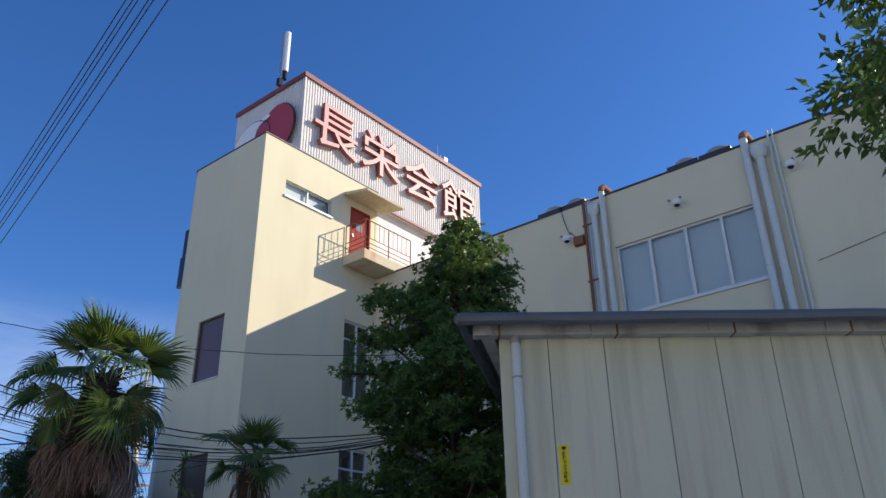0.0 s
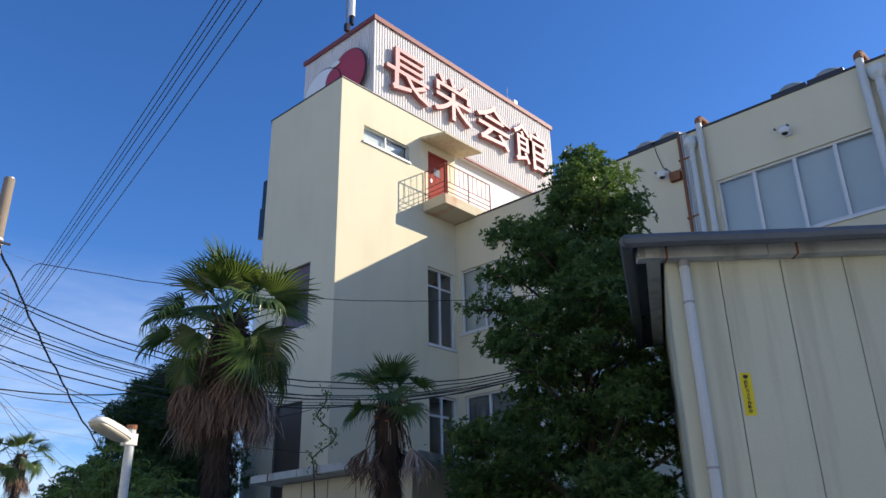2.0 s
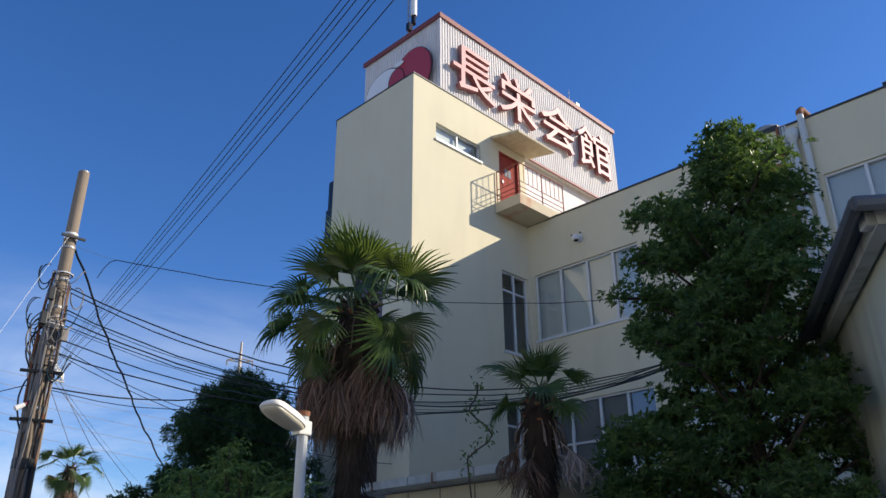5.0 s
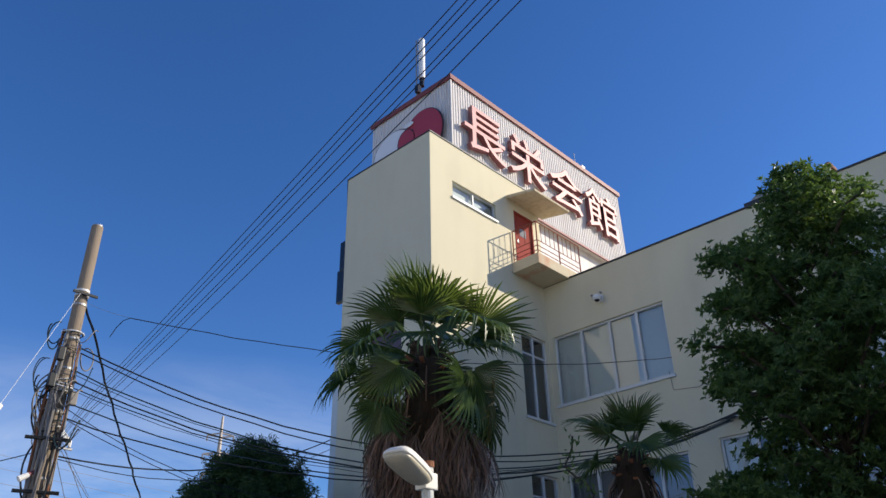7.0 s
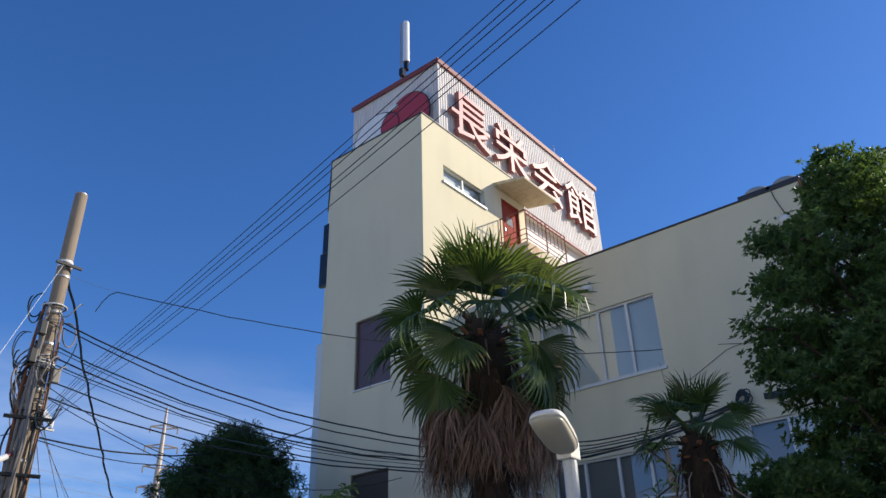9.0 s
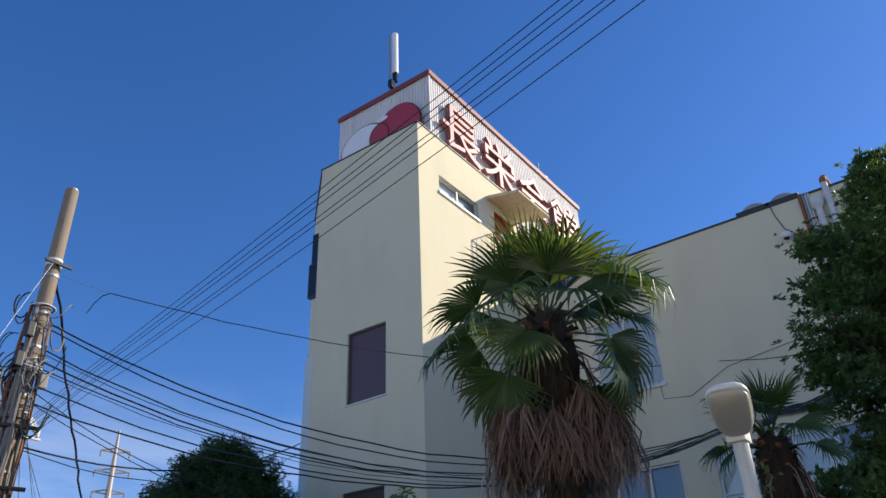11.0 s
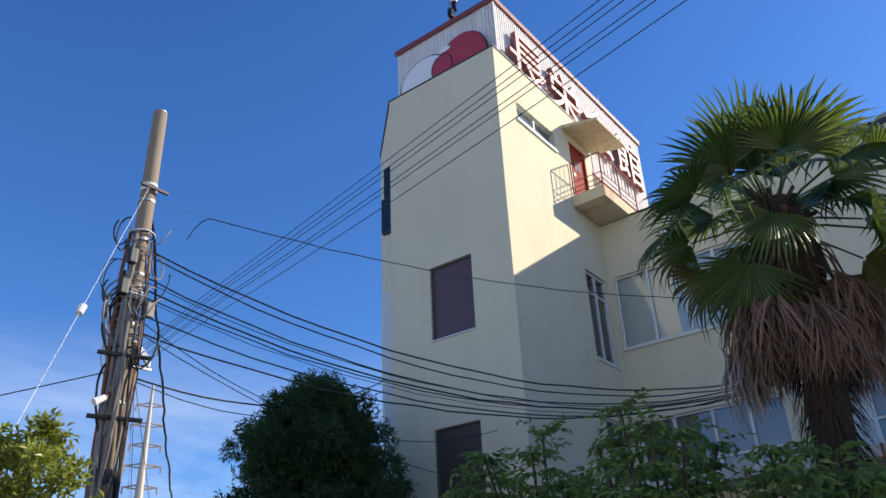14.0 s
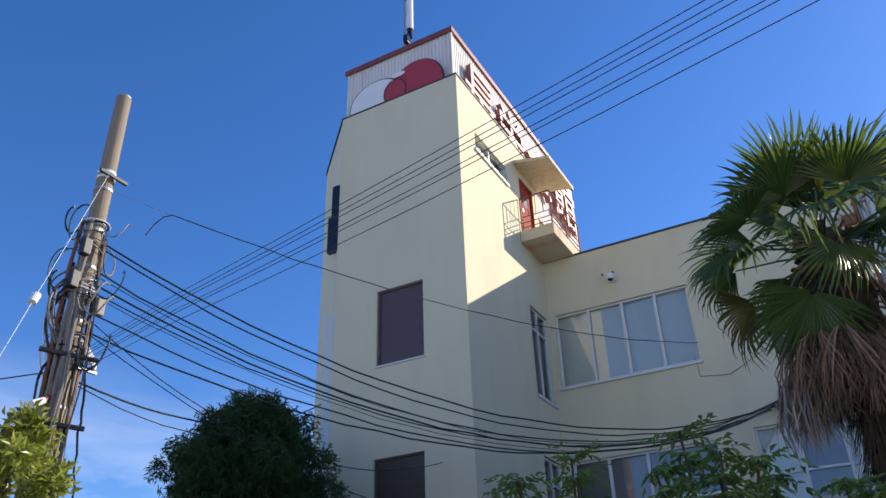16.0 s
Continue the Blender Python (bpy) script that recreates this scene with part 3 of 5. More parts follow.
drainpipe(8.74, 4.6, 13.2, 0.085, "grey drainpipe with a rusty bend over the parapet", elbow=True)
drainpipe(9.04, 4.6, 12.75, 0.085, "grey drainpipe with a round hopper", hopper=True)
drainpipe(4.46, 0.0, 13.2, 0.10, "grey drainpipe with a rusty bend over the parapet", elbow=True)
drainpipe(4.14, 0.0, 12.72, 0.10, "grey drainpipe with a round hopper", hopper=True)
for y in (3.86, 3.74):
    drainpipe(y, 0.0, 13.25, 0.028, "thin white conduit up the wall")
bundle = empty("rusty_conduits", "rust-streaked bundle of conduits on the wall", "pipe")
for k, (y, mt) in enumerate(((9.20, PVC), (9.27, PVC), (9.34, STEEL), (9.42, RUST))):
    part("conduit", tubes([[(WX - 0.04, y, 4.7), (WX - 0.04, y, 13.1), (WX + 0.1, y, 13.22)]], 0.028 if k < 3 else 0.05, 8), mt, bundle)
for z in (6.5, 8.5, 10.5, 12.3):
    part("strap", bbox(WX - 0.09, WX - 0.003, 9.14, 9.5, z, z + 0.04), RUST, bundle)
hang = part("loose_wire", tubes([[(WX - 0.02, 9.45, 12.1), (WX - 0.05, 9.7, 12.0), (WX - 0.05, 10.0, 12.3), (WX - 0.02, 10.15, 12.8), (WX, 10.2, 13.1)]], 0.012, 5), CABLE)
tagged(hang, "thin loose black wire on the wall", "wire")


def security_camera(y, z, box_too=False):
    top = empty("security_camera", "white dome security camera on the wall", "camera", "wall cameras", at=(WX, y, z))
    part("plate", bbox(-0.03, -0.003, -0.10, 0.10, -0.10, 0.16, None, 0.01), WHITEP, top)
    part("arm", tubes([[(-0.02, 0, 0.08), (-0.20, 0, 0.06)]], 0.05, 10), WHITEP, top)
    bm = bmesh.new()
    bmesh.ops.create_uvsphere(bm, u_segments=16, v_segments=8, radius=0.14, matrix=Matrix.Translation((-0.22, 0, 0.0)) @ Matrix.Diagonal((1, 1, 0.8, 1)))
    part("housing", bm, WHITEP, top, smooth=True)
    bm = bmesh.new()
    bmesh.ops.create_uvsphere(bm, u_segments=14, v_segments=8, radius=0.085, matrix=Matrix.Translation((-0.22, 0, -0.085)) @ Matrix.Diagonal((1, 1, 0.7, 1)))
    part("lens_dome", bm, BLACKP, top, smooth=True)
    if box_too:
        part("junction_box", bbox(-0.16, -0.003, -0.5, -0.18, -0.28, 0.0, None, 0.015), RUST, top, "rusty junction box")
    for dy in (-0.05, 0.28):
        part("cable_gland", tubes([[(-0.003, dy, 0.22), (-0.07, dy, 0.22)]], 0.03, 8), DIMBLIND, top)


security_camera(16.08, 11.98)
security_camera(9.99, 12.02, True)
security_camera(6.50, 12.0)
security_camera(3.46, 12.0)
for y0 in (9.5, 10.3, 4.95, 5.9):
    dome = empty("roof_skylight", "domed acrylic skylight on a dark kerb", "skylight", "roof skylights", at=(19.72, y0 + 0.4, 12.9))
    bm = bmesh.new()
    bmesh.ops.create_uvsphere(bm, u_segments=20, v_segments=10, radius=0.55, matrix=Matrix.Translation((0, 0, 0.50)) @ Matrix.Diagonal((1, 0.85, 0.55, 1)))
    part("dome", bm, DOMEGREY, dome, smooth=True)
    part("kerb", bbox(-0.6, 0.6, -0.45, 0.45, 0.0, 0.46), COPING, dome)

# ---- unseen plain blocks across the lane, added to bounce sunlight onto the hall ----
FACADE = mat("pale_bounce_render", (0.60, 0.60, 0.56), 0.9, var=0.1, scale=0.4, streak=(0.4, 0.37, 0.3))
for y0, y1, h in ((-22, -8, 7.5), (-7, 6, 8.5), (7, 21, 7.0)):
    house = empty("bounce_house", "unseen pale block across the lane, added to bounce sunlight", "building", "houses across the lane")
    part("wall", bbox(-17, -9, y0, y1, 0, h), FACADE, house)
    part("roof", bbox(-17.3, -8.7, y0 - 0.2, y1 + 0.2, h + 0.003, h + 0.25, None, 0.03), ROOFMETAL, house)

# ---- low annex in front of the wing ----
annex = empty("low_annex", "low cream annex with a dark metal hipped roof", "building")
AK, AU, AV, AZ = Vector((8.55, 9.84, 0)), Vector((0.977, 0.214, 0)), Vector((0.03, 1.0, 0)), 3.21
spot = lambda a, b, z: AK + AU * a + AV * b + Vector((0, 0, z))
AL, AW = 9.6, 4.6


def annex_block(a0, a1, b0, b1, z0, z1):
    bm = bmesh.new()
    quadbox(bm, [spot(a, b, z) for z in (z0, z1) for a, b in ((a0, b0), (a1, b0), (a1, b1), (a0, b1))])
    return bm


part("wall", annex_block(0.48, 0.66, 0.48, AW - 0.48, 0, AZ - 0.02), STUCCO, annex)
part("wall", annex_block(0.67, AL, 0.48, 0.66, 0, AZ - 0.02), STUCCO, annex)
part("wall", annex_block(0.67, AL, AW - 0.66, AW - 0.48, 0, AZ - 0.02), STUCCO, annex)
bm = bmesh.new()
quadbox(bm, [spot(0, 0, AZ + 0.11), spot(AL, 0, AZ + 0.11), spot(AL, AW, AZ + 0.11), spot(0, AW, AZ + 0.11),
             spot(2.0, 2.0, AZ + 0.47), spot(AL, 2.0, AZ + 0.47), spot(AL, AW - 2.0, AZ + 0.47), spot(2.0, AW - 2.0, AZ + 0.47)])
part("roof", bm, DARKROOF, annex, "dark grey metal roof")
part("soffit", annex_block(0.02, AL, 0.02, AW - 0.02, AZ + 0.0, AZ + 0.05), GUTTER, annex)
for k in range(5):
    part("gutter", annex_block(1.9 * k - 0.1, 1.9 * k + 1.79, -0.12, 0.0, AZ - 0.01, AZ + 0.12), GUTTER, annex, "weathered grey gutter")
for k in range(3):
    part("gutter", annex_block(-0.12, 0.0, 1.5 * k + 0.01, 1.5 * k + 1.49, AZ - 0.01, AZ + 0.12), GUTTER, annex, "weathered grey gutter")
    part("gutter_bracket", annex_block(-0.13, 0.0, 1.5 * k + 0.9, 1.5 * k + 0.93, AZ - 0.02, AZ + 0.13), RUST, annex)
for b in (1.1, 1.9, 2.7, 3.5):
    part("joint", annex_block(0.474, 0.479, b - 0.01, b + 0.01, 0, AZ - 0.03), JOINT, annex)

# ---- panel shed by the lane ----
U = Vector((0.64, -0.768, 0))
V = Vector((0.768, 0.64, 0))
C = Vector((6.94, 5.03, 0))
SIDE = Vector((0.885, 0.466, 0))
shed = empty("panel_shed", "cream panel shed with a grey metal roof and gutter", "shed", at=(0, 0, 0.03))
W0 = C + U * 0.49 + V * 0.42
sm = axes(W0, U, -V)
part("core_wall", bbox(0.06, 8.6, -0.20, -0.03, -0.13, 4.80, sm), JOINT, shed, "dark joint sealant between the panels")
L8 = 9.1
bm = bmesh.new()
fr, bk = SIDE * 4.6, 0.03
z0, z1 = 4.90, 4.95
quadbox(bm, [(*C.xy, z0), (*(C + U * L8).xy, z0), (*(C + U * L8 + fr).xy, z0 - bk), (*(C + fr).xy, z0 - bk),
             (*C.xy, z1), (*(C + U * L8).xy, z1), (*(C + U * L8 + fr).xy, z1 - bk), (*(C + fr).xy, z1 - bk)])
part("roof", bm, ROOFMETAL, shed, "grey metal roof with a rounded edge")
part("roof_edge", tubes([[(C + U * s + Vector((0, 0, 4.87 + 0.006 * math.sin(s * 3)))) for s in np.linspace(-0.02, L8, 24)]], 0.075, 8), ROOFMETAL, shed)
gm = axes(C + V * 0.02, U, -V)
for k in range(6):
    a = 0.17 + 1.42 * k
    part("gutter", bbox(a, min(a + 1.415, L8), -0.385, -0.22, 4.755, 4.895, gm, 0.012), GUTTER, shed)
    part("gutter_bracket", bbox(a + 0.30, a + 0.325, -0.39, -0.214, 4.75, 4.90, gm), RUST, shed, "rusty gutter bracket")
bm = bmesh.new()
a = C + U * 0.20 + SIDE * 0.17
b = a + SIDE * 4.4
quadbox(bm, [(*a.xy, 4.73), (*(a + U * 0.15).xy, 4.73), (*(b + U * 0.15).xy, 4.71), (*b.xy, 4.71), (*a.xy, 4.89), (*(a + U * 0.15).xy, 4.89), (*(b + U * 0.15).xy, 4.86), (*b.xy, 4.86)])
part("verge_beam", bm, GUTTER, shed, "weathered pale beam under the verge")
part("verge_edge", tubes([[C + SIDE * d + Vector((0, 0, 4.87 - 0.0065 * d)) for d in (0, 1.5, 3, 4.6)]], 0.07, 8), ROOFMETAL, shed)
bm = bmesh.new()
a, b = W0 + V * 0.034, W0 + V * 0.034 + SIDE * 4.3
quadbox(bm, [(*a.xy, -0.13), (*(a + U * 0.055).xy, -0.13), (*(b + U * 0.12).xy, -0.13), (*b.xy, -0.13), (*a.xy, 4.89), (*(a + U * 0.055).xy, 4.89), (*(b + U * 0.12).xy, 4.86), (*b.xy, 4.86)])
part("side_wall", bm, ALC, shed)
edges = [0.0, 0.59] + [0.59 + 0.683 * k for k in range(1, 12)]
for a, b in zip(edges, edges[1:]):
    part("panel", bbox(a + 0.0045, b - 0.0045, -0.03, 0.0, -0.13, 4.80, sm, 0.006), ALC, shed)
dp = empty("downpipe", "pale grey plastic downpipe on the shed", "pipe", at=(0, 0, 0.03))
base = W0 + U * 0.19 - V * 0.07
part("pipe", tubes([[(*base.xy, -0.13), (*base.xy, 4.77)]], 0.055, 14), PVC, dp)
for z in (0.9, 2.5, 4.25):
    part("collar", tubes([[(*base.xy, z), (*base.xy, z + 0.025)]], 0.062, 14), STEEL, dp)
part("collar", tubes([[(*base.xy, 4.68), (*base.xy, 4.765)]], 0.066, 14), STEEL, dp)
# yellow warning sticker
sticker = empty("warning_sticker", "yellow upright sticker with black Japanese print", "sign", at=(0, 0, 0.03))
km = axes(W0 + U * 0.62 - V * 0.004, U, -V)
part("sheet", bbox(0.0, 0.118, -0.002, 0.0, 3.035, 3.485, km), YELLOW, sticker)
for k, ch in enumerate("防犯カメラ作動中"):
    me, size = text_mesh(ch, 0.001, 0.028, [BLACKINK])
    ob = new("character", me)
    ob.parent = sticker
    ob.matrix_basis = km @ Matrix.Translation((0.058, 0.0022, 3.382 - 0.0435 * k)) @ Matrix.Rotation(radians(90), 4, "X") @ Matrix.Diagonal((-0.046, 0.044, -1, 1)) @ Matrix.Rotation(radians(180), 4, "Y") @ Matrix.Diagonal((1, 1, -1, 1))
part("picture", bbox(0.035, 0.085, 0.0003, 0.0015, 3.43, 3.462, km), BLACKINK, sticker)
part("picture", bbox(0.052, 0.066, 0.0003, 0.0015, 3.415, 3.43, km), BLACKINK, sticker)


# ---- palms ----
def frond_mesh(name, seed, petiole, length, span, count, droop, hinge, material, ragged=0.0, cup=0.3):
    """A fan leaf: stalk along +x, then a pleated blade hinged down by so many degrees, whole to its middle and split into drooping points beyond."""
    rnd = random.Random(seed)
    bm = bmesh.new()
    tube(bm, [(0, 0, 0), (petiole * 0.5, 0, 0.035), (petiole, 0, 0)], 0.013, 5, 0.009)
    h = radians(hinge)
    axis, normal, across = Vector((math.cos(h), 0, -math.sin(h))), Vector((math.sin(h), 0, math.cos(h))), Vector((0, 1, 0))
    root = Vector((petiole, 0, 0))
    step = 2 * span / count
    for k in range(count):
        mid_a = -span + step * (k + 0.5)
        ll = length * (1 - 0.25 * (abs(mid_a) / span) ** 2) * rnd.uniform(0.9, 1.04)
        bend = droop * rnd.uniform(0.6, 1.5)
        stray = rnd.uniform(-1, 1) * (0.25 + ragged) * step
        split = rnd.uniform(0.40, 0.52)
        rows = []
        for f in (0.04, split, split + 0.17, split + 0.34, 1.0):
            free = max(0.0, (f - split) / (1 - split))
            a = radians(mid_a + stray * free)
            way = axis * math.cos(a) + across * math.sin(a)
            side = across * math.cos(a) - axis * math.sin(a)
            r = ll * f
            wide = min(r, ll * split) * math.tan(radians(step) * 0.5) * (1 - free) ** 0.65 + 0.0012
            drop = bend * ll * free ** 2 * 0.55
            mid = root + way * (r - drop * 0.45) + normal * (cup * r * math.sin(a) ** 2 - drop)
            rows.append([bm.verts.new(p) for p in (mid - side * wide, mid + normal * wide * 0.8, mid + side * wide)])
        for p, q in zip(rows, rows[1:]):
            bm.faces.new((p[0], p[1], q[1], q[0]))
            bm.faces.new((p[1], p[2], q[2], q[1]))
    me = bpy.data.meshes.new(name)
    bm.to_mesh(me)
    bm.free()
    me.materials.append(material)
    return me


def dead_mesh(name, seed, reach, fall, count, material):
    """A withered fan: short stalk out and down, then strips hanging in a narrow bunch."""
    rnd = random.Random(seed)
    bm = bmesh.new()
    tube(bm, [(0, 0, 0), (reach * 0.6, 0, -0.06), (reach, 0, -0.22)], 0.013, 5, 0.009)
    for k in range(count):
        y = rnd.uniform(-1, 1)
        x1, long = reach + rnd.uniform(-0.10, 0.16), fall * rnd.uniform(0.65, 1.05)
        wide = rnd.uniform(0.004, 0.010)
        twist = rnd.uniform(0, 3.1)
        side = Vector((math.cos(twist), math.sin(twist), 0)) * wide
        pts = [Vector((reach, 0, -0.2)), Vector((x1 + 0.06, y * 0.12, -0.24 - long * 0.3)), Vector((x1 + 0.10 + rnd.uniform(-0.04, 0.06), y * 0.24, -0.24 - long * 0.65)),
               Vector((x1 + 0.12 + rnd.uniform(-0.12, 0.08), y * 0.30 + rnd.uniform(-0.07, 0.07), -0.24 - long))]
        rows = [(bm.verts.new(p - side * f), bm.verts.new(p + side * f)) for p, f in zip(pts, (0.5, 1, 0.9, 0.15))]
        for p, q in zip(rows, rows[1:]):
            bm.faces.new((p[0], p[1], q[1], q[0]))
    me = bpy.data.meshes.new(name)
    bm.to_mesh(me)
    bm.free()
    me.materials.append(material)
    return me


def palm(at, crown_z, size, fronds, dead, seed, label, skirt_fall, trunk_r, elevations, turn=0.0):
    rnd = random.Random(seed)
    top = empty("fan_palm", label, "palm tree", at=at)
    bm = bmesh.new()
    n = 26
    pts = [(0.03 * math.sin(k * 0.7), 0.03 * math.cos(k * 0.9), crown_z * k / n) for k in range(n + 1)]
    tube(bm, pts, trunk_r * 0.95, 14, trunk_r * 1.05)
    for v in bm.verts:
        v.co += Vector((v.co.x, v.co.y, 0)).normalized() * (0.02 * math.sin(v.co.z * 37) + rnd.uniform(-0.02, 0.02))
    part("trunk", bm, FIBRE, top, "shaggy brown fibrous trunk")
    # loose fibre and old leaf bases below the crown
    bm = bmesh.new()
    for k in range(1800):
        a, z = rnd.uniform(0, 6.283), crown_z - rnd.uniform(0.0, 1.0) ** 1.3 * 3.2 * size
        r = trunk_r * rnd.uniform(0.95, 1.35)
        p = Vector((math.cos(a) * r, math.sin(a) * r, z))
        q = p + Vector((math.cos(a) * 0.08, math.sin(a) * 0.08, -rnd.uniform(0.08, 0.25)))
        s = Vector((-math.sin(a), math.cos(a), 0)) * rnd.uniform(0.004, 0.014)
        bm.faces.new([bm.verts.new(x) for x in (p - s, p + s, q + s * 0.3, q - s * 0.3)])
    tagged(part("trunk_fibre", bm, FIBRE, top), kind="stuff")
    # thick collar of old leaf bases under the crown
    bm = bmesh.new()
    tube(bm, [(0, 0, crown_z - z * size) for z in (1.0, 0.75, 0.45, 0.2, 0.0, -0.12)], trunk_r * 1.1, 18, trunk_r * 1.25)
    for v in bm.verts:
        lump = 1 + 0.42 * math.sin(min(1, max(0, (v.co.z - crown_z + size) / size)) * math.pi) + rnd.uniform(-0.12, 0.12)
        v.co.x, v.co.y = v.co.x * lump, v.co.y * lump
    part("crown_collar", bm, FIBRE, top, "dark matted leaf bases")
    for k in range(34):
        a = k * 2.4
        m = Matrix.Translation((0, 0, crown_z - 0.02 * size * (k % 17) + 0.02)) @ Matrix.Rotation(a, 4, "Z") @ Matrix.Rotation(radians(-55 + 2 * k), 4, "Y")
        part("leaf_base", bbox(0.05, trunk_r + 0.17 * size, -0.026, 0.026, -0.012, 0.012, m, 0.006), RUST if k % 3 == 0 else FIBRE, top)
    for k in range(30):
        a, r = rnd.uniform(0, 6.283), trunk_r * rnd.uniform(1.3, 1.6)
        z = crown_z - rnd.uniform(0.05, 0.5) * size
        out = Vector((math.cos(a), math.sin(a), 0))
        p = out * r * 0.8 + Vector((0, 0, z))
        part("old_stalk", tubes([[p, p + out * r * 0.6 + Vector((0, 0, -0.2 * size)), p + out * r * 0.9 + Vector((0, 0, -rnd.uniform(0.45, 0.75) * size))]], 0.008, 5), (FIBRE, GREYTHATCH, THATCH)[k % 3], top)
    greens = [frond_mesh("frond", seed + i, pet * 0.95 * size, ln * 0.95 * size, span, 30, d, h, PALM, 0.3, cup)
              for i, (pet, ln, span, d, h, cup) in enumerate(((0.58, 0.74, 92, 0.12, 4, 0.35), (0.76, 0.84, 98, 0.22, 14, 0.25), (0.86, 0.80, 98, 0.40, 32, 0.2), (0.80, 0.84, 86, 0.35, 46, 0.2),
                                                              (0.66, 0.78, 96, 0.18, 10, 0.45), (0.64, 0.82, 100, 0.32, 26, 0.3), (0.94, 0.74, 90, 0.65, 26, 0.15), (0.70, 0.84, 84, 0.40, 50, 0.25)))]
    old = frond_mesh("yellow_frond", seed + 9, 0.74 * size, 0.72 * size, 80, 30, 0.5, 50, PALMOLD, 0.3)
    for k in range(fronds):
        f = k / (fronds - 1)
        elev = elevations[0] + (elevations[1] - elevations[0]) * f ** 0.85 + rnd.uniform(-11, 11)
        kind = 0 if f < 0.2 else 1 if f < 0.42 else 2 if f < 0.72 else 3
        me = old if (f > 0.7 and k % 7 == 3) else greens[kind + 4 * (k % 2)]
        ob = new("yellow_frond" if me is old else "frond", me)
        ob.parent = top
        ob.matrix_basis = (Matrix.Translation((0, 0, crown_z + 0.06 * size * (1 - 3 * f))) @ Matrix.Rotation(k * 2.39996 + turn + rnd.uniform(-0.25, 0.25), 4, "Z")
                           @ Matrix.Rotation(radians(-elev), 4, "Y") @ Matrix.Rotation(radians(rnd.uniform(-38, 38)), 4, "X") @ Matrix.Scale(rnd.uniform(0.84, 1.12), 4))
    wide_dead = 1.25 if size > 0.9 else 2.3
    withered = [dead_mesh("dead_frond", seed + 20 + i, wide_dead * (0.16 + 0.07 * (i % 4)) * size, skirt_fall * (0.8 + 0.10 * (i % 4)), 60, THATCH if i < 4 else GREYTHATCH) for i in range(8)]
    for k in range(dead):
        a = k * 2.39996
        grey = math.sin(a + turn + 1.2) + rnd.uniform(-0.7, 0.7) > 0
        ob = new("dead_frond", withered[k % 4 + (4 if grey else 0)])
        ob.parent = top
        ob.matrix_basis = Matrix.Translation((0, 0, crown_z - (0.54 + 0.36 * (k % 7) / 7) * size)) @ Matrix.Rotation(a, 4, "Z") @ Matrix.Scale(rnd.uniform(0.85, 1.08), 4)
    return top


palm((5.60, 10.62, 0), 4.90, 1.0, 32, 56, 5, "tall fan palm with a skirt of dead fronds", 0.66, 0.17, (84, -38))
palm((7.27, 9.10, 0), 3.73, 0.62, 13, 5, 31, "small fan palm with brown hanging fronds", 0.50, 0.12, (82, 8), 1.0)
palm((14.7, 44.0, 0), 7.2, 1.2, 22, 12, 51, "distant fan palm against the sky", 0.9, 0.2, (80, -40))


# ---- broad-leaved trees and shrubs ----
def leaf_mesh(name, pts, ways, ups, length, width, material, parent, seed, fold=0.25):
    """Many small pointed leaves, one folded kite each."""
    rng = np.random.default_rng(seed)
    n = len(pts)
    ll = (length * rng.uniform(0.7, 1.2, n))[:, None]
    ww = (width * rng.uniform(0.7, 1.2, n))[:, None]
    side = np.cross(ways, ups)
    side /= np.linalg.norm(side, axis=1)[:, None] + 1e-9
    up = np.cross(side, ways)
    base, tip = pts, pts + ways * ll - up * ll * 0.18
    left = pts + ways * ll * 0.45 + side * ww * 0.5 + up * ww * fold
    right = pts + ways * ll * 0.45 - side * ww * 0.5 + up * ww * fold
    co = np.stack([base, left, tip, right], 1).reshape(-1, 3)
    idx = np.arange(n)[:, None] * 4
    faces = np.concatenate([idx + [0, 2, 1], idx + [0, 3, 2]], 1).reshape(-1, 3)
    me = bpy.data.meshes.new(name)
    me.from_pydata(co.tolist(), [], faces.tolist())
    me.materials.append(material)
    ob = new(name, me)
    ob.parent = parent
    ob["kind"] = "stuff"
    return ob


def lobes_leaves(lobes, twigs, per, rng, spread=0.12, upness=0.35, droop=0.0):
    """Leaves round twig tips that lie on and in the lobes (x, y, z, r)."""
    pts, ways = [], []
    for x, y, z, r in lobes:
        n = max(6, int(twigs * r * r))
        d = rng.normal(size=(n, 3))
        d[:, 2] = d[:, 2] * 0.85 + upness * 0.4
        d /= np.linalg.norm(d, axis=1)[:, None]
        tip = np.array((x, y, z)) + d * (r * rng.uniform(0.55, 1.08, n) ** 0.8)[:, None]
        w = np.repeat(d, per, 0) * 0.8 + rng.normal(size=(n * per, 3)) * 0.75
        w[:, 2] += upness - droop
        w /= np.linalg.norm(w, axis=1)[:, None]
        pts.append(np.repeat(tip, per, 0) - np.repeat(d, per, 0) * rng.uniform(0, spread, (n * per, 1)) + rng.normal(size=(n * per, 3)) * spread * 0.25)
        ways.append(w)
    pts, ways = np.concatenate(pts), np.concatenate(ways)
    ups = rng.normal(size=pts.shape) * 0.5 + (0, 0, 1)
    return pts, ways, ups


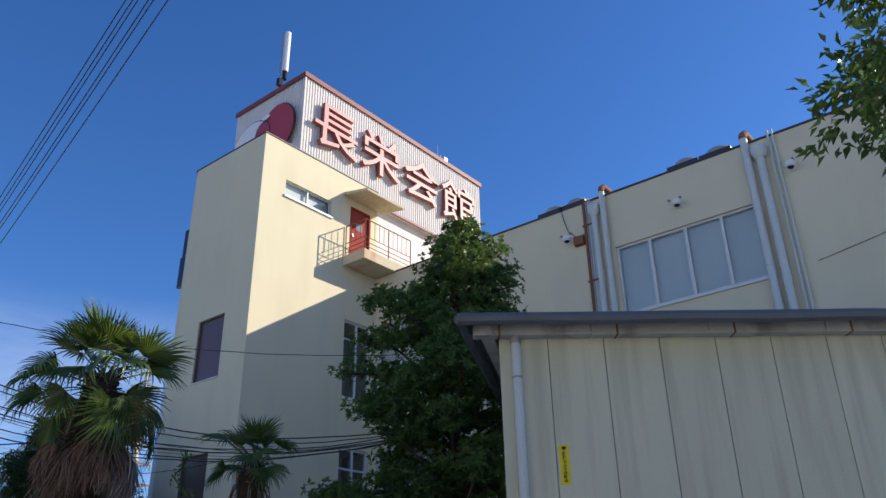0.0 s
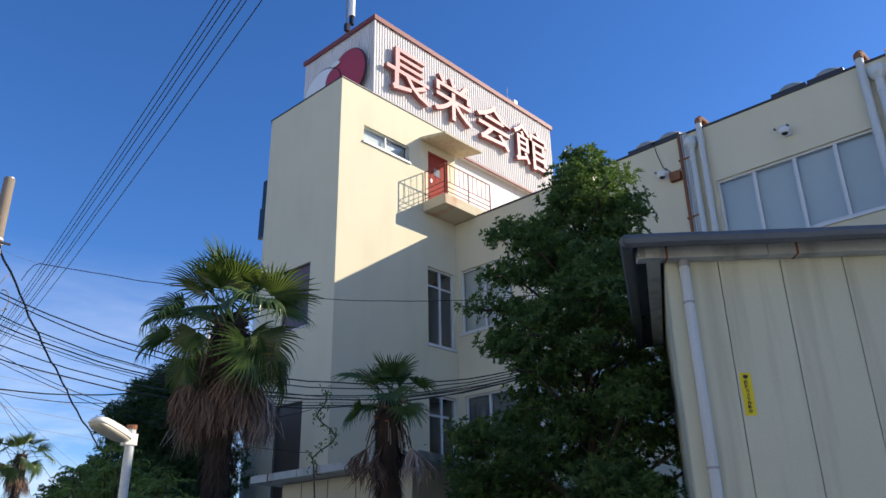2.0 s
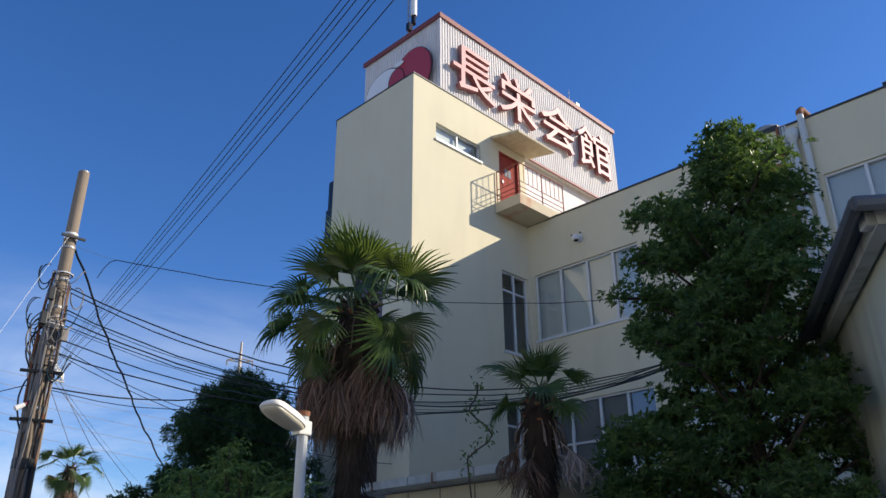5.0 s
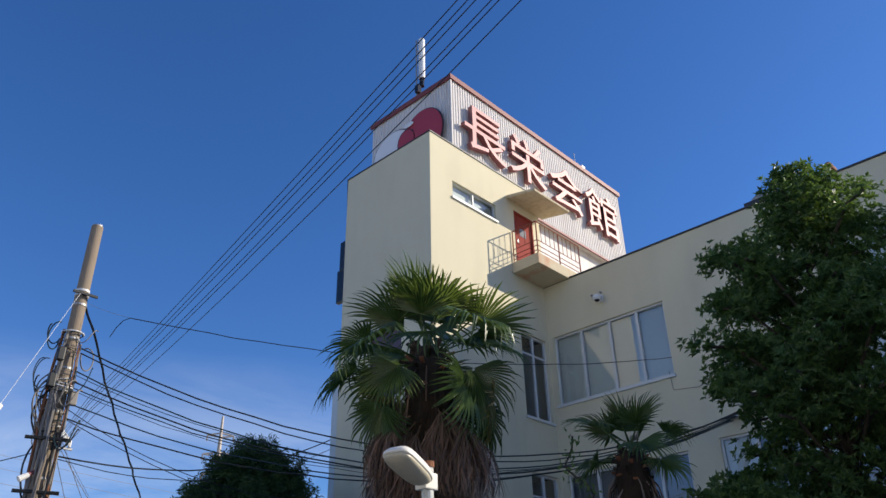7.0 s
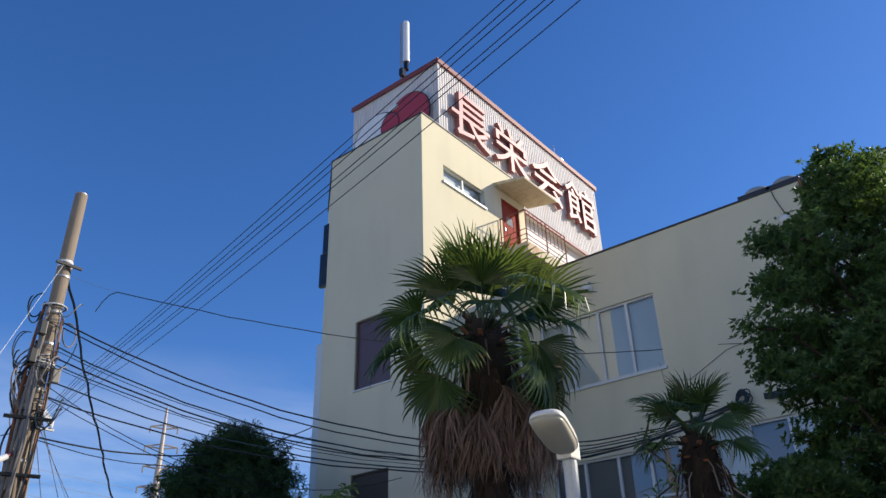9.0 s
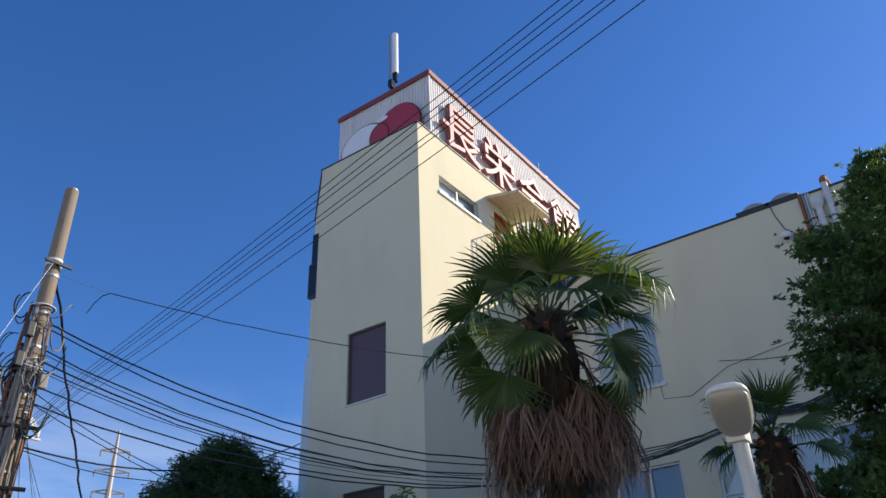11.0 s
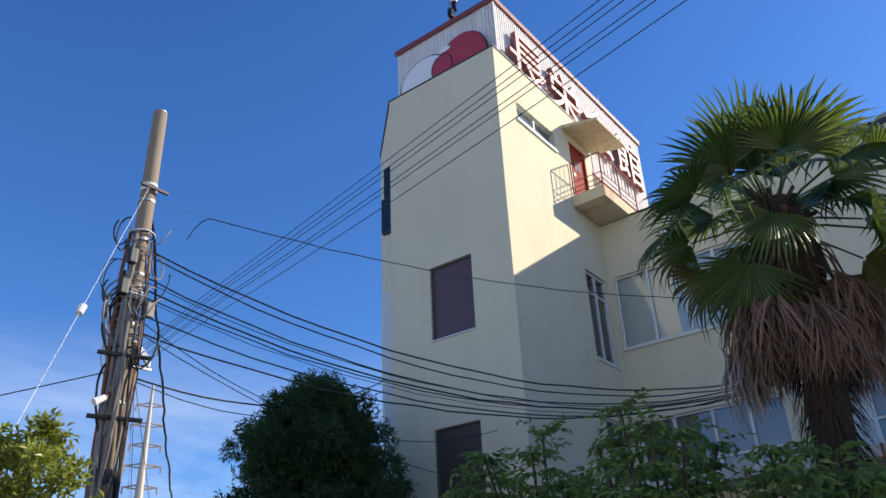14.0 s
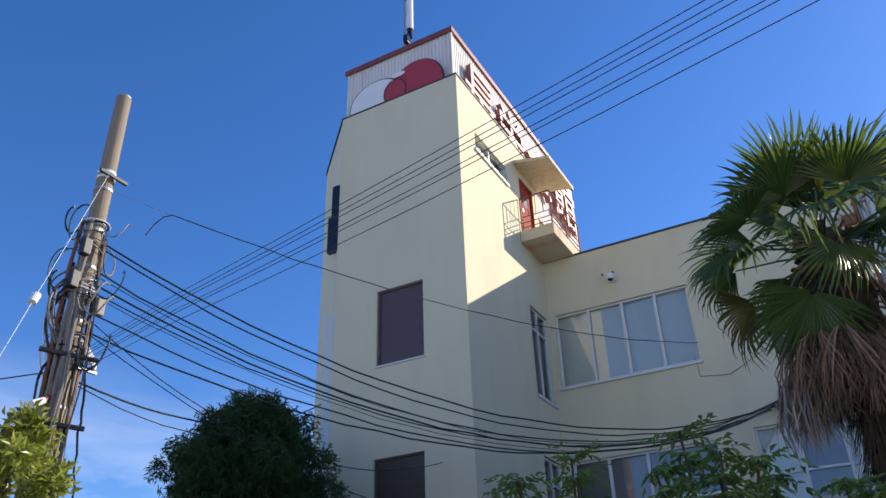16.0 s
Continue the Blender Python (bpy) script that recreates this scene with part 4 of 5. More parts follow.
def tree(at, profile, lobe_count, lobe_r, twigs, per, length, width, material, seed, name, label, category, trunk_r=0.14, limbs=26, fill=0.5, droop=0.0, squash=1.0, upness=0.35, xmax=99.0, stray=1.4):
    """A tree whose crown keeps to a profile of (height, radius): trunk, limbs to the lobes, leaves."""
    rng = np.random.default_rng(seed)
    top = empty(name, label, category, at=at)
    zs, rs = [p[0] for p in profile], [p[1] for p in profile]
    lobes = []
    for k in range(lobe_count):
        z = rng.uniform(zs[0], zs[-1])
        rad = np.interp(z, zs, rs)
        a = k * 2.39996 + rng.uniform(-0.5, 0.5)
        f = rng.uniform(0.55, 0.98) if rng.uniform() > fill * 0.5 else rng.uniform(0.0, 0.55)
        r = lobe_r * rng.uniform(0.65, 1.25)
        f *= max(0.15, 1 - r * 0.6 / max(rad, 0.2))
        f *= rng.uniform(0.9, 1.0) if rng.uniform() < 0.7 else rng.uniform(0.95, stray)
        lobes.append((math.cos(a) * rad * f, math.sin(a) * rad * f * squash, z, min(r, max(0.14, rad))))
    height = zs[-1]
    bm = bmesh.new()
    tube(bm, [(0, 0, 0), (0.06, 0.03, height * 0.25), (-0.04, 0.05, height * 0.5), (0.03, 0, height * 0.72), (0, 0, height * 0.92)], trunk_r, 10, trunk_r * 0.15)
    part("trunk", bm, BARK, top)
    for x, y, z, r in lobes[:limbs]:
        z0 = max(height * 0.12, z - 0.5 - math.hypot(x, y) * 0.8)
        part("limb", tubes([[(0, 0, z0), (x * 0.4, y * 0.4, z0 + (z - z0) * 0.35), (x * 0.8, y * 0.8, z0 + (z - z0) * 0.8), (x, y, z)]], trunk_r * 0.17, 5), BARK, top)
    pts, ways, ups = lobes_leaves(lobes, twigs, per, rng, upness=upness, droop=droop)
    keep = pts[:, 0] < xmax
    leaf_mesh("crown", pts[keep], ways[keep], ups[keep], length, width, material, top, seed)
    return top


def bough_tree(at, lean, profile, boughs, pads, tufts, per, length, width, material, seed, name, label, trunk_r, squash=1.0):
    """A tree of level boughs, each carrying flat pads of leaf rosettes with gaps between them."""
    rng = np.random.default_rng(seed)
    top = empty(name, label, "tree", at=at)
    zs, rs = [p[0] for p in profile], [p[1] for p in profile]
    height = zs[-1]
    axis = lambda z: np.array((lean[0] * z / height + 0.05 * math.sin(z * 1.7), lean[1] * z / height + 0.05 * math.cos(z * 1.3), z))
    part("trunk", tube(bmesh.new(), [axis(z) for z in np.linspace(0, height * 0.96, 10)], trunk_r, 10, trunk_r * 0.12), BARK, top)
    centres, outs = [], []
    for k in range(boughs):
        z = zs[0] + (height - zs[0]) * ((k + rng.uniform(0.1, 0.9)) / boughs)
        a = k * 2.39996 + rng.uniform(-0.4, 0.4)
        reach = float(np.interp(z, zs, rs)) * rng.uniform(0.72, 1.1) * (1 if k % 5 else 0.55)
        way = np.array((math.cos(a), math.sin(a) * squash, 0))
        z0 = max(zs[0] * 0.6, z - 0.22 - 0.42 * reach)
        path = [axis(z0), axis(z0) * 0.55 + (axis(z) + way * reach * 0.6) * 0.45 + (0, 0, 0.02), axis(z) + way * reach * 0.75 + (0, 0, 0.03), axis(z) + way * reach]
        part("limb", tubes([path], 0.008 + 0.008 * reach, 5), BARK, top)
        n = max(3, int(pads * reach))
        for i in range(n):
            f = 1 - 0.72 * rng.uniform() ** 1.25
            base = axis(z) + way * reach * f + np.array((0, 0, 0.05))
            side = np.array((-way[1], way[0], 0)) * rng.normal() * 0.30 * (0.35 + reach * 0.32) * (1.25 - f)
            mid = base + side + np.array((0, 0, rng.normal() * 0.09))
            for _ in range(tufts):
                centres.append(mid + rng.normal(size=3) * (0.13, 0.13, 0.055))
                d = way * 0.7 + rng.normal(size=3) * 0.45 + (0, 0, 0.75)
                outs.append(d / np.linalg.norm(d))
    centres, outs = np.repeat(np.array(centres), per, 0), np.repeat(np.array(outs), per, 0)
    spin = rng.normal(size=centres.shape)
    spin -= outs * (spin * outs).sum(1)[:, None]
    spin /= np.linalg.norm(spin, axis=1)[:, None]
    tilt = rng.uniform(0.5, 1.5, (len(centres), 1))
    ways = outs * np.cos(tilt) + spin * np.sin(tilt)
    leaf_mesh("crown", centres + ways * 0.01, ways, outs + rng.normal(size=outs.shape) * 0.15, length, width, material, top, seed)
    return top


def feather_shrub(at, stems, height, spread, material, seed, label, squash=1.0):
    """A shrub of thin stems that carry long leaves of paired, hanging leaflets."""
    rng = np.random.default_rng(seed)
    top = empty("shrub", label, "shrub", at=at)
    pts, ways, ups = [], [], []
    for k in range(stems):
        a = k * 2.39996 + rng.uniform(-0.3, 0.3)
        f = math.sqrt((k + 0.5) / stems)
        tip = np.array((math.cos(a) * spread * f, math.sin(a) * spread * squash * f, height * (1 - 0.26 * f * f) * rng.uniform(0.78, 1.02)))
        foot = np.array((math.cos(a) * 0.10, math.sin(a) * 0.10, 0))
        path = [foot, foot + (tip - foot) * (0.30, 0.30, 0.5), foot + (tip - foot) * (0.7, 0.7, 0.85), tip]
        part("stem", tubes([path], 0.012, 5), BARK, top)
        for i in range(15):
            t = 0.30 + 0.70 * i / 14
            node = foot + (tip - foot) * (t ** 1.4, t ** 1.4, min(1, t * 1.05))
            for _ in range(4):
                b = rng.uniform(0, 6.283)
                long = rng.uniform(0.18, 0.32)
                out = np.array((math.cos(b), math.sin(b), 0))
                rise = rng.uniform(-0.1, 0.8)
                for j in range(5):
                    g = (j + 0.6) / 5
                    p = node + out * long * g + np.array((0, 0, rise * long * g - 0.45 * long * g * g))
                    for sgn in ((-1, 1) if j < 4 else (0,)):
                        w = out * 0.55 + np.array((-out[1], out[0], 0)) * sgn * 0.9 + np.array((0, 0, rise * 0.7 - 0.55)) + rng.normal(size=3) * 0.26
                        pts.append(p)
                        ways.append(w / np.linalg.norm(w))
                        ups.append(np.array((0, 0, 1)) + rng.normal(size=3) * 0.45)
    leaf_mesh("leaves", np.array(pts), np.array(ways), np.array(ups), 0.098, 0.037, material, top, seed)
    return top


bough_tree((10.0, 7.72, 0), (0.10, -0.25), [(1.9, 1.7), (3.0, 2.0), (4.3, 2.0), (5.2, 1.75), (6.2, 1.5), (7.0, 1.3), (7.5, 0.8), (7.85, 0.35), (8.18, 0.12)], 104, 12, 9, 9, 0.090, 0.036, LEAF, 3,
           "evergreen_tree", "dark green evergreen tree with layered boughs", 0.12)
tree((11.0, 22.2, 0), [(1.5, 2.3), (3.2, 2.45), (4.5, 2.35), (5.4, 2.05), (6.1, 1.7), (6.6, 1.2), (6.9, 0.6)], 300, 0.48, 300, 11, 0.125, 0.026, FINELEAF, 7,
     "round_tree", "rounded dense dark green tree beside the tower", "tree", 0.12, 20, droop=0.75, xmax=2.46, stray=1.1)
tree((3.75, -1.16, 0), [(2.45, 0.8), (2.8, 1.25), (3.4, 1.55), (5.2, 1.62), (6.2, 0.8)], 150, 0.26, 700, 11, 0.062, 0.026, LEAF, 11,
     "street_tree", "leafy green tree overhanging the lane", "tree", 0.09, 24, droop=0.6, stray=1.06)
feather_shrub((5.35, 13.15, 0), 30, 3.46, 1.05, SHRUBLEAF, 13, "soft green shrub with feathery hanging leaflets", 0.9)
feather_shrub((4.9, 11.85, 0), 26, 3.28, 0.85, SHRUBLEAF, 29, "soft green shrub with feathery hanging leaflets")
feather_shrub((4.75, 10.75, 0), 20, 2.85, 0.75, SHRUBLEAF, 37, "low green shrub round the palm's foot")
tree((2.2, 16.6, 0), [(1.0, 0.8), (2.2, 1.0), (2.9, 0.8), (3.3, 0.5), (3.55, 0.2)], 46, 0.26, 420, 12, 0.085, 0.042, LIMELEAF, 17,
     "lime_shrub", "sunlit yellow-green shrub beside the lane", "shrub", 0.05, 24)
tree((9.0, 24.0, 0), [(1.0, 1.0), (2.2, 1.3), (3.2, 1.0), (3.9, 0.4)], 40, 0.4, 220, 10, 0.11, 0.04, FINELEAF, 19,
     "dark_shrub", "dark green shrub under the round tree", "shrub", 0.06, 12)
tree((9.2, 9.1, 0), [(1.0, 0.6), (2.0, 0.8), (3.0, 0.7), (3.5, 0.3)], 30, 0.3, 320, 11, 0.09, 0.04, LEAF, 23,
     "low_shrub", "dark leafy shrub in front of the annex", "shrub", 0.05, 10)

# ---- utility pole ----
PX, PY = 5.1, 20.45
pole = empty("utility_pole", "weathered concrete utility pole hung with cables", "utility pole")
part("shaft", tube(bmesh.new(), [(PX, PY, 0), (PX, PY, 3.5), (PX, PY, 7.0), (PX, PY, 10.68)], 0.18, 20, 0.125), POLE, pole)
part("cap", tubes([[(PX, PY, 10.68), (PX, PY, 10.71)]], 0.115, 20), STEEL, pole)
for z in (8.95, 9.05, 8.72, 8.1, 7.95, 7.3, 6.85, 6.4, 5.1):
    part("band", tubes([[(PX, PY, z), (PX, PY, z + 0.045)]], 0.192 - 0.0052 * z, 20), CERAMIC if z > 8.8 else STEEL, pole)
part("sleeve", tubes([[(PX, PY, 3.9), (PX, PY, 4.1)]], 0.23, 18), CABLE, pole)
across = Vector((0.94, -0.34, 0))
for z, r in ((5.85, 0.42), (4.85, 0.42)):
    a, b = Vector((PX, PY, z)) - across * r, Vector((PX, PY, z)) + across * r * 0.9
    off = Vector((-0.07, -0.2, 0))
    part("crossarm", tubes([[a + off, b + off]], 0.035, 6), CABLE, pole, "dark steel cross bracket")
for k, z in enumerate((6.02, 5.99, 5.96, 5.92, 5.89, 5.85)):
    q = Vector((5.26 + 0.035 * k, 20.22, z))
    part("insulator", tubes([[q + Vector((0, 0.02, -0.10)), q + Vector((0, 0.02, 0.03))]], 0.03, 8), CERAMIC, pole)
part("rack", bbox(5.18, 5.50, 20.24, 20.28, 5.70, 5.74), STEEL, pole)
part("rack_arm", tubes([[(PX, PY, 5.72), (5.30, 20.26, 5.72)]], 0.02, 6), STEEL, pole)
part("stay_clamp", bbox(PX - 0.26, PX + 0.26, PY - 0.22, PY - 0.17, 8.93, 8.98), CABLE, pole)
for x, y, z in ((-0.26, -0.14, 7.0), (0.20, -0.22, 6.7), (-0.22, -0.2, 7.55)):
    part("junction_box", bbox(PX + x - 0.07, PX + x + 0.07, PY + y - 0.06, PY + y + 0.06, z - 0.14, z + 0.14, None, 0.02), CABLE if x < 0 else GREYC, pole)
rnd = random.Random(4)
for k in range(22):
    a = rnd.uniform(2.2, 6.0)
    z1, z0 = rnd.uniform(5.6, 8.2), rnd.choice((0.1, 0.1, 3.2, 4.6))
    pts, n = [], 12
    bulge = rnd.choice((0.02, 0.03, 0.06, 0.20)) if z0 > 1 else 0.03
    for i in range(n + 1):
        t = i / n
        r = 0.185 + bulge * math.sin(math.pi * t) + rnd.uniform(-0.008, 0.012)
        aa = a + 0.25 * math.sin(t * 4 + k) + rnd.uniform(-0.05, 0.05)
        pts.append((PX + math.cos(aa) * r, PY + math.sin(aa) * r, z0 + (z1 - z0) * t))
    part("riser_cable", tubes([pts], rnd.choice((0.012, 0.018, 0.026, 0.03)), 6), (CABLE, GREYC, POLE, GREYC, RUST)[k % 5], pole)
for k in range(12):
    z, a, r = rnd.uniform(5.2, 8.0), rnd.uniform(2.4, 6.2), rnd.uniform(0.10, 0.26)
    mid = Vector((PX + math.cos(a) * 0.24, PY + math.sin(a) * 0.24, z))
    out = Vector((math.cos(a), math.sin(a), 0))
    pts = [mid + out * (r * (1 - math.cos(t))) * 0.8 + Vector((0, 0, -r * 1.6 * math.sin(t))) + Vector((-out.y, out.x, 0)) * 0.08 * t for t in np.linspace(0, 5.0, 14)]
    part("slack_loop", tubes([pts], rnd.choice((0.010, 0.014)), 6), (CABLE, GREYC, TEAL)[k % 3], pole)

for k in range(22):
    z = rnd.choice((rnd.uniform(7.5, 8.15), rnd.uniform(6.8, 7.3), rnd.uniform(6.0, 6.5)))
    lean, twist, r = rnd.uniform(-0.10, 0.10), rnd.uniform(0, 6.28), rnd.uniform(0.165, 0.23)
    pts = [(PX + math.cos(t) * r, PY + math.sin(t) * r, z + lean * math.cos(t + twist)) for t in np.linspace(0, 6.28, 18)]
    part("tie_wire", tubes([pts], rnd.choice((0.006, 0.009, 0.013)), 5), (GREYC, WHITEC, TEAL, CABLE, GREYC)[k % 5], pole)
for k in range(9):
    a, z, r = rnd.uniform(2.0, 3.4), rnd.uniform(6.3, 7.4), rnd.uniform(0.16, 0.34)
    out = Vector((math.cos(a), math.sin(a), 0))
    foot = Vector((PX, PY, z)) + out * 0.17
    pts = [foot + out * r * math.sin(t) + Vector((0.02 * math.sin(3 * t + k), 0, -1.15 * t / 3.14 + 0.12 * math.sin(t))) for t in np.linspace(0, 3.14, 14)]
    part("slack_cable", tubes([pts], rnd.choice((0.010, 0.014, 0.018)), 6), (GREYC, CABLE, WHITEC, GREYC)[k % 4], pole)
cap_at = Vector((PX - 0.42, PY - 0.12, 5.05))
part("cable_joint", tube(bmesh.new(), [cap_at, cap_at + Vector((0.16, 0, 0.10))], 0.06, 10, 0.05), CERAMIC, pole, "white cable joint")
part("joint_sleeve", tube(bmesh.new(), [cap_at + Vector((0.16, 0, 0.10)), cap_at + Vector((0.30, 0.02, 0.22))], 0.045, 10, 0.03), REDTRIM, pole, "dull red sleeve")


def cable(name, pts, r, material, label, group="overhead cables"):
    return tagged(part(name, tubes([pts], r, 6), material), label, "cable", group)


COIL = Vector((WX - 0.12, 12.5, 7.50))
for k, (z, drop, r) in enumerate(((7.80, 1.64, 0.026), (7.70, 1.74, 0.022), (7.30, 1.74, 0.024), (7.22, 1.66, 0.012), (7.08, 1.66, 0.026), (6.95, 1.60, 0.018), (6.90, 1.60, 0.010), (6.62, 1.52, 0.022), (6.32, 1.42, 0.024))):
    cable("telephone_cable", sag((PX + 0.2, PY - 0.1, z), COIL + Vector((0, 0.05 * k - 0.2, 0.05 * (k % 3) - 0.03 * k)), drop, 26, 0.018, k), r * 0.6, TEAL if k in (2, 3, 5, 7) else CABLE, "black telephone cable sagging from pole to wing")
cable("service_wire", sag((PX + 0.2, PY - 0.1, 6.5), (TX - 0.01, 19.0, 5.9), 0.9, 20, 0.01, 31), 0.008, CABLE, "thin service wire from pole to tower")
cable("service_wire", sag((PX + 0.2, PY - 0.1, 6.3), (17.4, TY - 0.02, 5.2), 1.0, 20, 0.01, 32), 0.008, CABLE, "thin service wire from pole to tower")
cable("service_wire", sag((PX + 0.2, PY, 5.6), (14.3, 22.98, 8.2), 0.6, 16, 0.01, 33), 0.016, CABLE, "thin service wire from pole to tower")
cable("service_wire", sag((PX + 0.2, PY, 5.55), (14.5, 23.2, 8.0), 0.7, 16, 0.01, 34), 0.009, CABLE, "thin service wire from pole to tower")
cable("service_wire", sag((PX - 0.2, PY, 5.6), (-14, 34, 0.6), 0.6, 16, 0.01, 35), 0.009, CABLE, "thin service wire leaving the pole")
cable("service_wire", sag((PX + 0.2, PY, 5.9), (30, 60, 7.0), 0.8, 16, 0.0, 36), 0.004, CABLE, "thin service wire leaving the pole")
for k, (x, y, z) in enumerate(((22, 46, 2.0), (27, 50, 2.5), (19, 44, 1.5))):
    cable("service_wire", sag((PX + 0.2, PY, 6.0 - 0.2 * k), (x, y, z), 0.4, 16, 0.0, 60 + k), 0.007, GREYC, "thin service wire leaving the pole")
for k in range(5):
    cable("distant_wire", sag((-60, 120 + 8 * k, 34 + 4 * k), (180, 170 + 6 * k, 27 + 4.5 * k), 6, 16), 0.035, GREYC, "faint distant power wire", "distant wires")
for k, f in enumerate((0.0, 0.17, 0.30, 0.55, 0.67, 1.0)):
    line = lambda y: Vector((3.285 + 0.18 * f + 0.1785 * (y - 10), y, 6.261 - 0.40 * f - (0.0434 - 0.0016 * f) * (y - 10) + (0.0018 + 0.0022 * f) * (y - 10) ** 2))
    pts = [line(y) for y in (-30, -18, -8, 0, 4, 6, 8, 10, 12, 14, 16, 18)] + [line(20.2) + Vector((0.12, 0, 0))]
    cable("power_wire", pts, 0.0048, CABLE, "black low-voltage power wire along the lane", "power wires")
bend = Vector((5.90, 19.68, 8.46))
cable("old_wire", sag((PX + 0.15, PY - 0.1, 8.80), bend, 0.02, 6), 0.0035, GREYC, "thin frayed wire from pole to wing")
cable("old_wire", sag(bend, (WX - 0.02, 14.05, 9.48), 0.55, 26, 0.012, 5), 0.010, CABLE, "thin frayed wire from pole to wing")
cable("old_wire", [bend, bend + Vector((-0.09, 0.10, -0.05)), bend + Vector((-0.17, 0.19, -0.20)), bend + Vector((-0.24, 0.27, -0.42))], 0.010, CABLE, "broken wire end hanging loose")
cable("drop_cable", sag((PX + 0.1, PY + 0.1, 8.95), (16.2, 34.5, 4.9), 0.55, 40, 0.03, 9), 0.028, CABLE, "thick black cable drooping away from the pole")
cable("wall_wire", [(WX - 0.02, 14.2, 9.1), (WX - 0.02, 14.15, 8.55), (WX - 0.02, 13.4, 8.45), (WX - 0.02, 12.3, 9.0), (WX - 0.02, 10.3, 9.25)], 0.009, GREYC, "thin wire clipped along the wall")
cable("wall_wire", [(WX - 0.02, 12.5, 9.2), (WX - 0.02, 11.4, 8.95), (WX - 0.02, 9.6, 8.7)], 0.008, CABLE, "thin wire clipped along the wall")
cable("wall_wire", [(WX - 0.02, 3.4, 9.35), (WX - 0.03, 1.0, 9.75), (WX - 0.02, -1.5, 10.0)], 0.010, GREYC, "thin wire clipped along the wall")
coil = empty("cable_coil", "tangle of dark blue cable fixed to the wing wall", "cable")
for k in range(9):
    a = rnd.uniform(0.22, 0.45)
    pts = [COIL + Vector((0.02 * math.sin(t * 3 + k), -0.2 - a * 0.5 * (1 - math.cos(t)) + rnd.uniform(-0.02, 0.02), -0.05 + 0.16 * math.sin(t) + 0.02 * k - 0.1 * (1 - math.cos(t)) * -0.6)) for t in np.linspace(0, 6.28, 16)]
    part("loop", tubes([pts], 0.016, 6), TEAL, coil)
part("wall_bracket", bbox(WX - 0.16, WX - 0.003, 12.25, 12.75, 7.40, 7.46), STEEL, coil)
for k in range(7):
    cable("wing_cable", sag(COIL + Vector((0, -0.9, 0.1 - 0.02 * k)), (WX - 0.08, 9.5, 7.9 - 0.05 * k), 0.12, 12, 0.015, 50 + k), 0.018, TEAL, "dark cable run along the wing wall", "wing cables")
# guy wire with an insulator
a, b = Vector((PX - 0.1, PY - 0.2, 8.95)), Vector((1.14, 17.3, -0.1))
guy = empty("guy_wire", "white-sleeved guy wire with a ceramic insulator", "guy wire")
part("wire", tubes([[a, b]], 0.0042, 6), WHITEC, guy)
bm = bmesh.new()
p = a + (b - a) * 0.333
tube(bm, [p + (b - a).normalized() * s for s in (-0.08, -0.04, 0.0, 0.04, 0.08)], 0.058, 12, 0.05)
part("insulator", bm, CERAMIC, guy, "white ceramic egg insulator")

# ---- street lamp ----
lamp = empty("street_lamp", "old white street lamp on a grey steel post", "street lamp")
LX, LY = 3.29, 8.37
part("post", tubes([[(LX, LY, 0), (LX, LY, 2.91)]], 0.042, 14), LAMPPOST, lamp)
part("post_cap", tubes([[(LX, LY, 2.91), (LX, LY, 2.95)]], 0.048, 14), RUST, lamp, "rusty post cap")
hm = Matrix.Translation((LX, LY, 2.87)) @ Matrix.Rotation(radians(13), 4, "Z") @ Matrix.Translation((-0.225, 0, 0)) @ Matrix.Rotation(radians(17), 4, "Y")
bm = bmesh.new()
bmesh.ops.create_uvsphere(bm, u_segments=28, v_segments=16, radius=1.0)
for v in bm.verts:
    x = v.co.x
    v.co.x = math.copysign(abs(x) ** 0.55, x) * 0.215
    v.co.y = math.copysign(abs(v.co.y) ** 0.6, v.co.y) * (0.105 - 0.02 * x)
    v.co.z = (v.co.z * 0.075 if v.co.z > 0 else v.co.z * 0.012)
bm.transform(hm)
part("housing", bm, LAMPSHELL, lamp, "white domed housing", smooth=True)
bm = bmesh.new()
bmesh.ops.create_uvsphere(bm, u_segments=28, v_segments=12, radius=1.0)
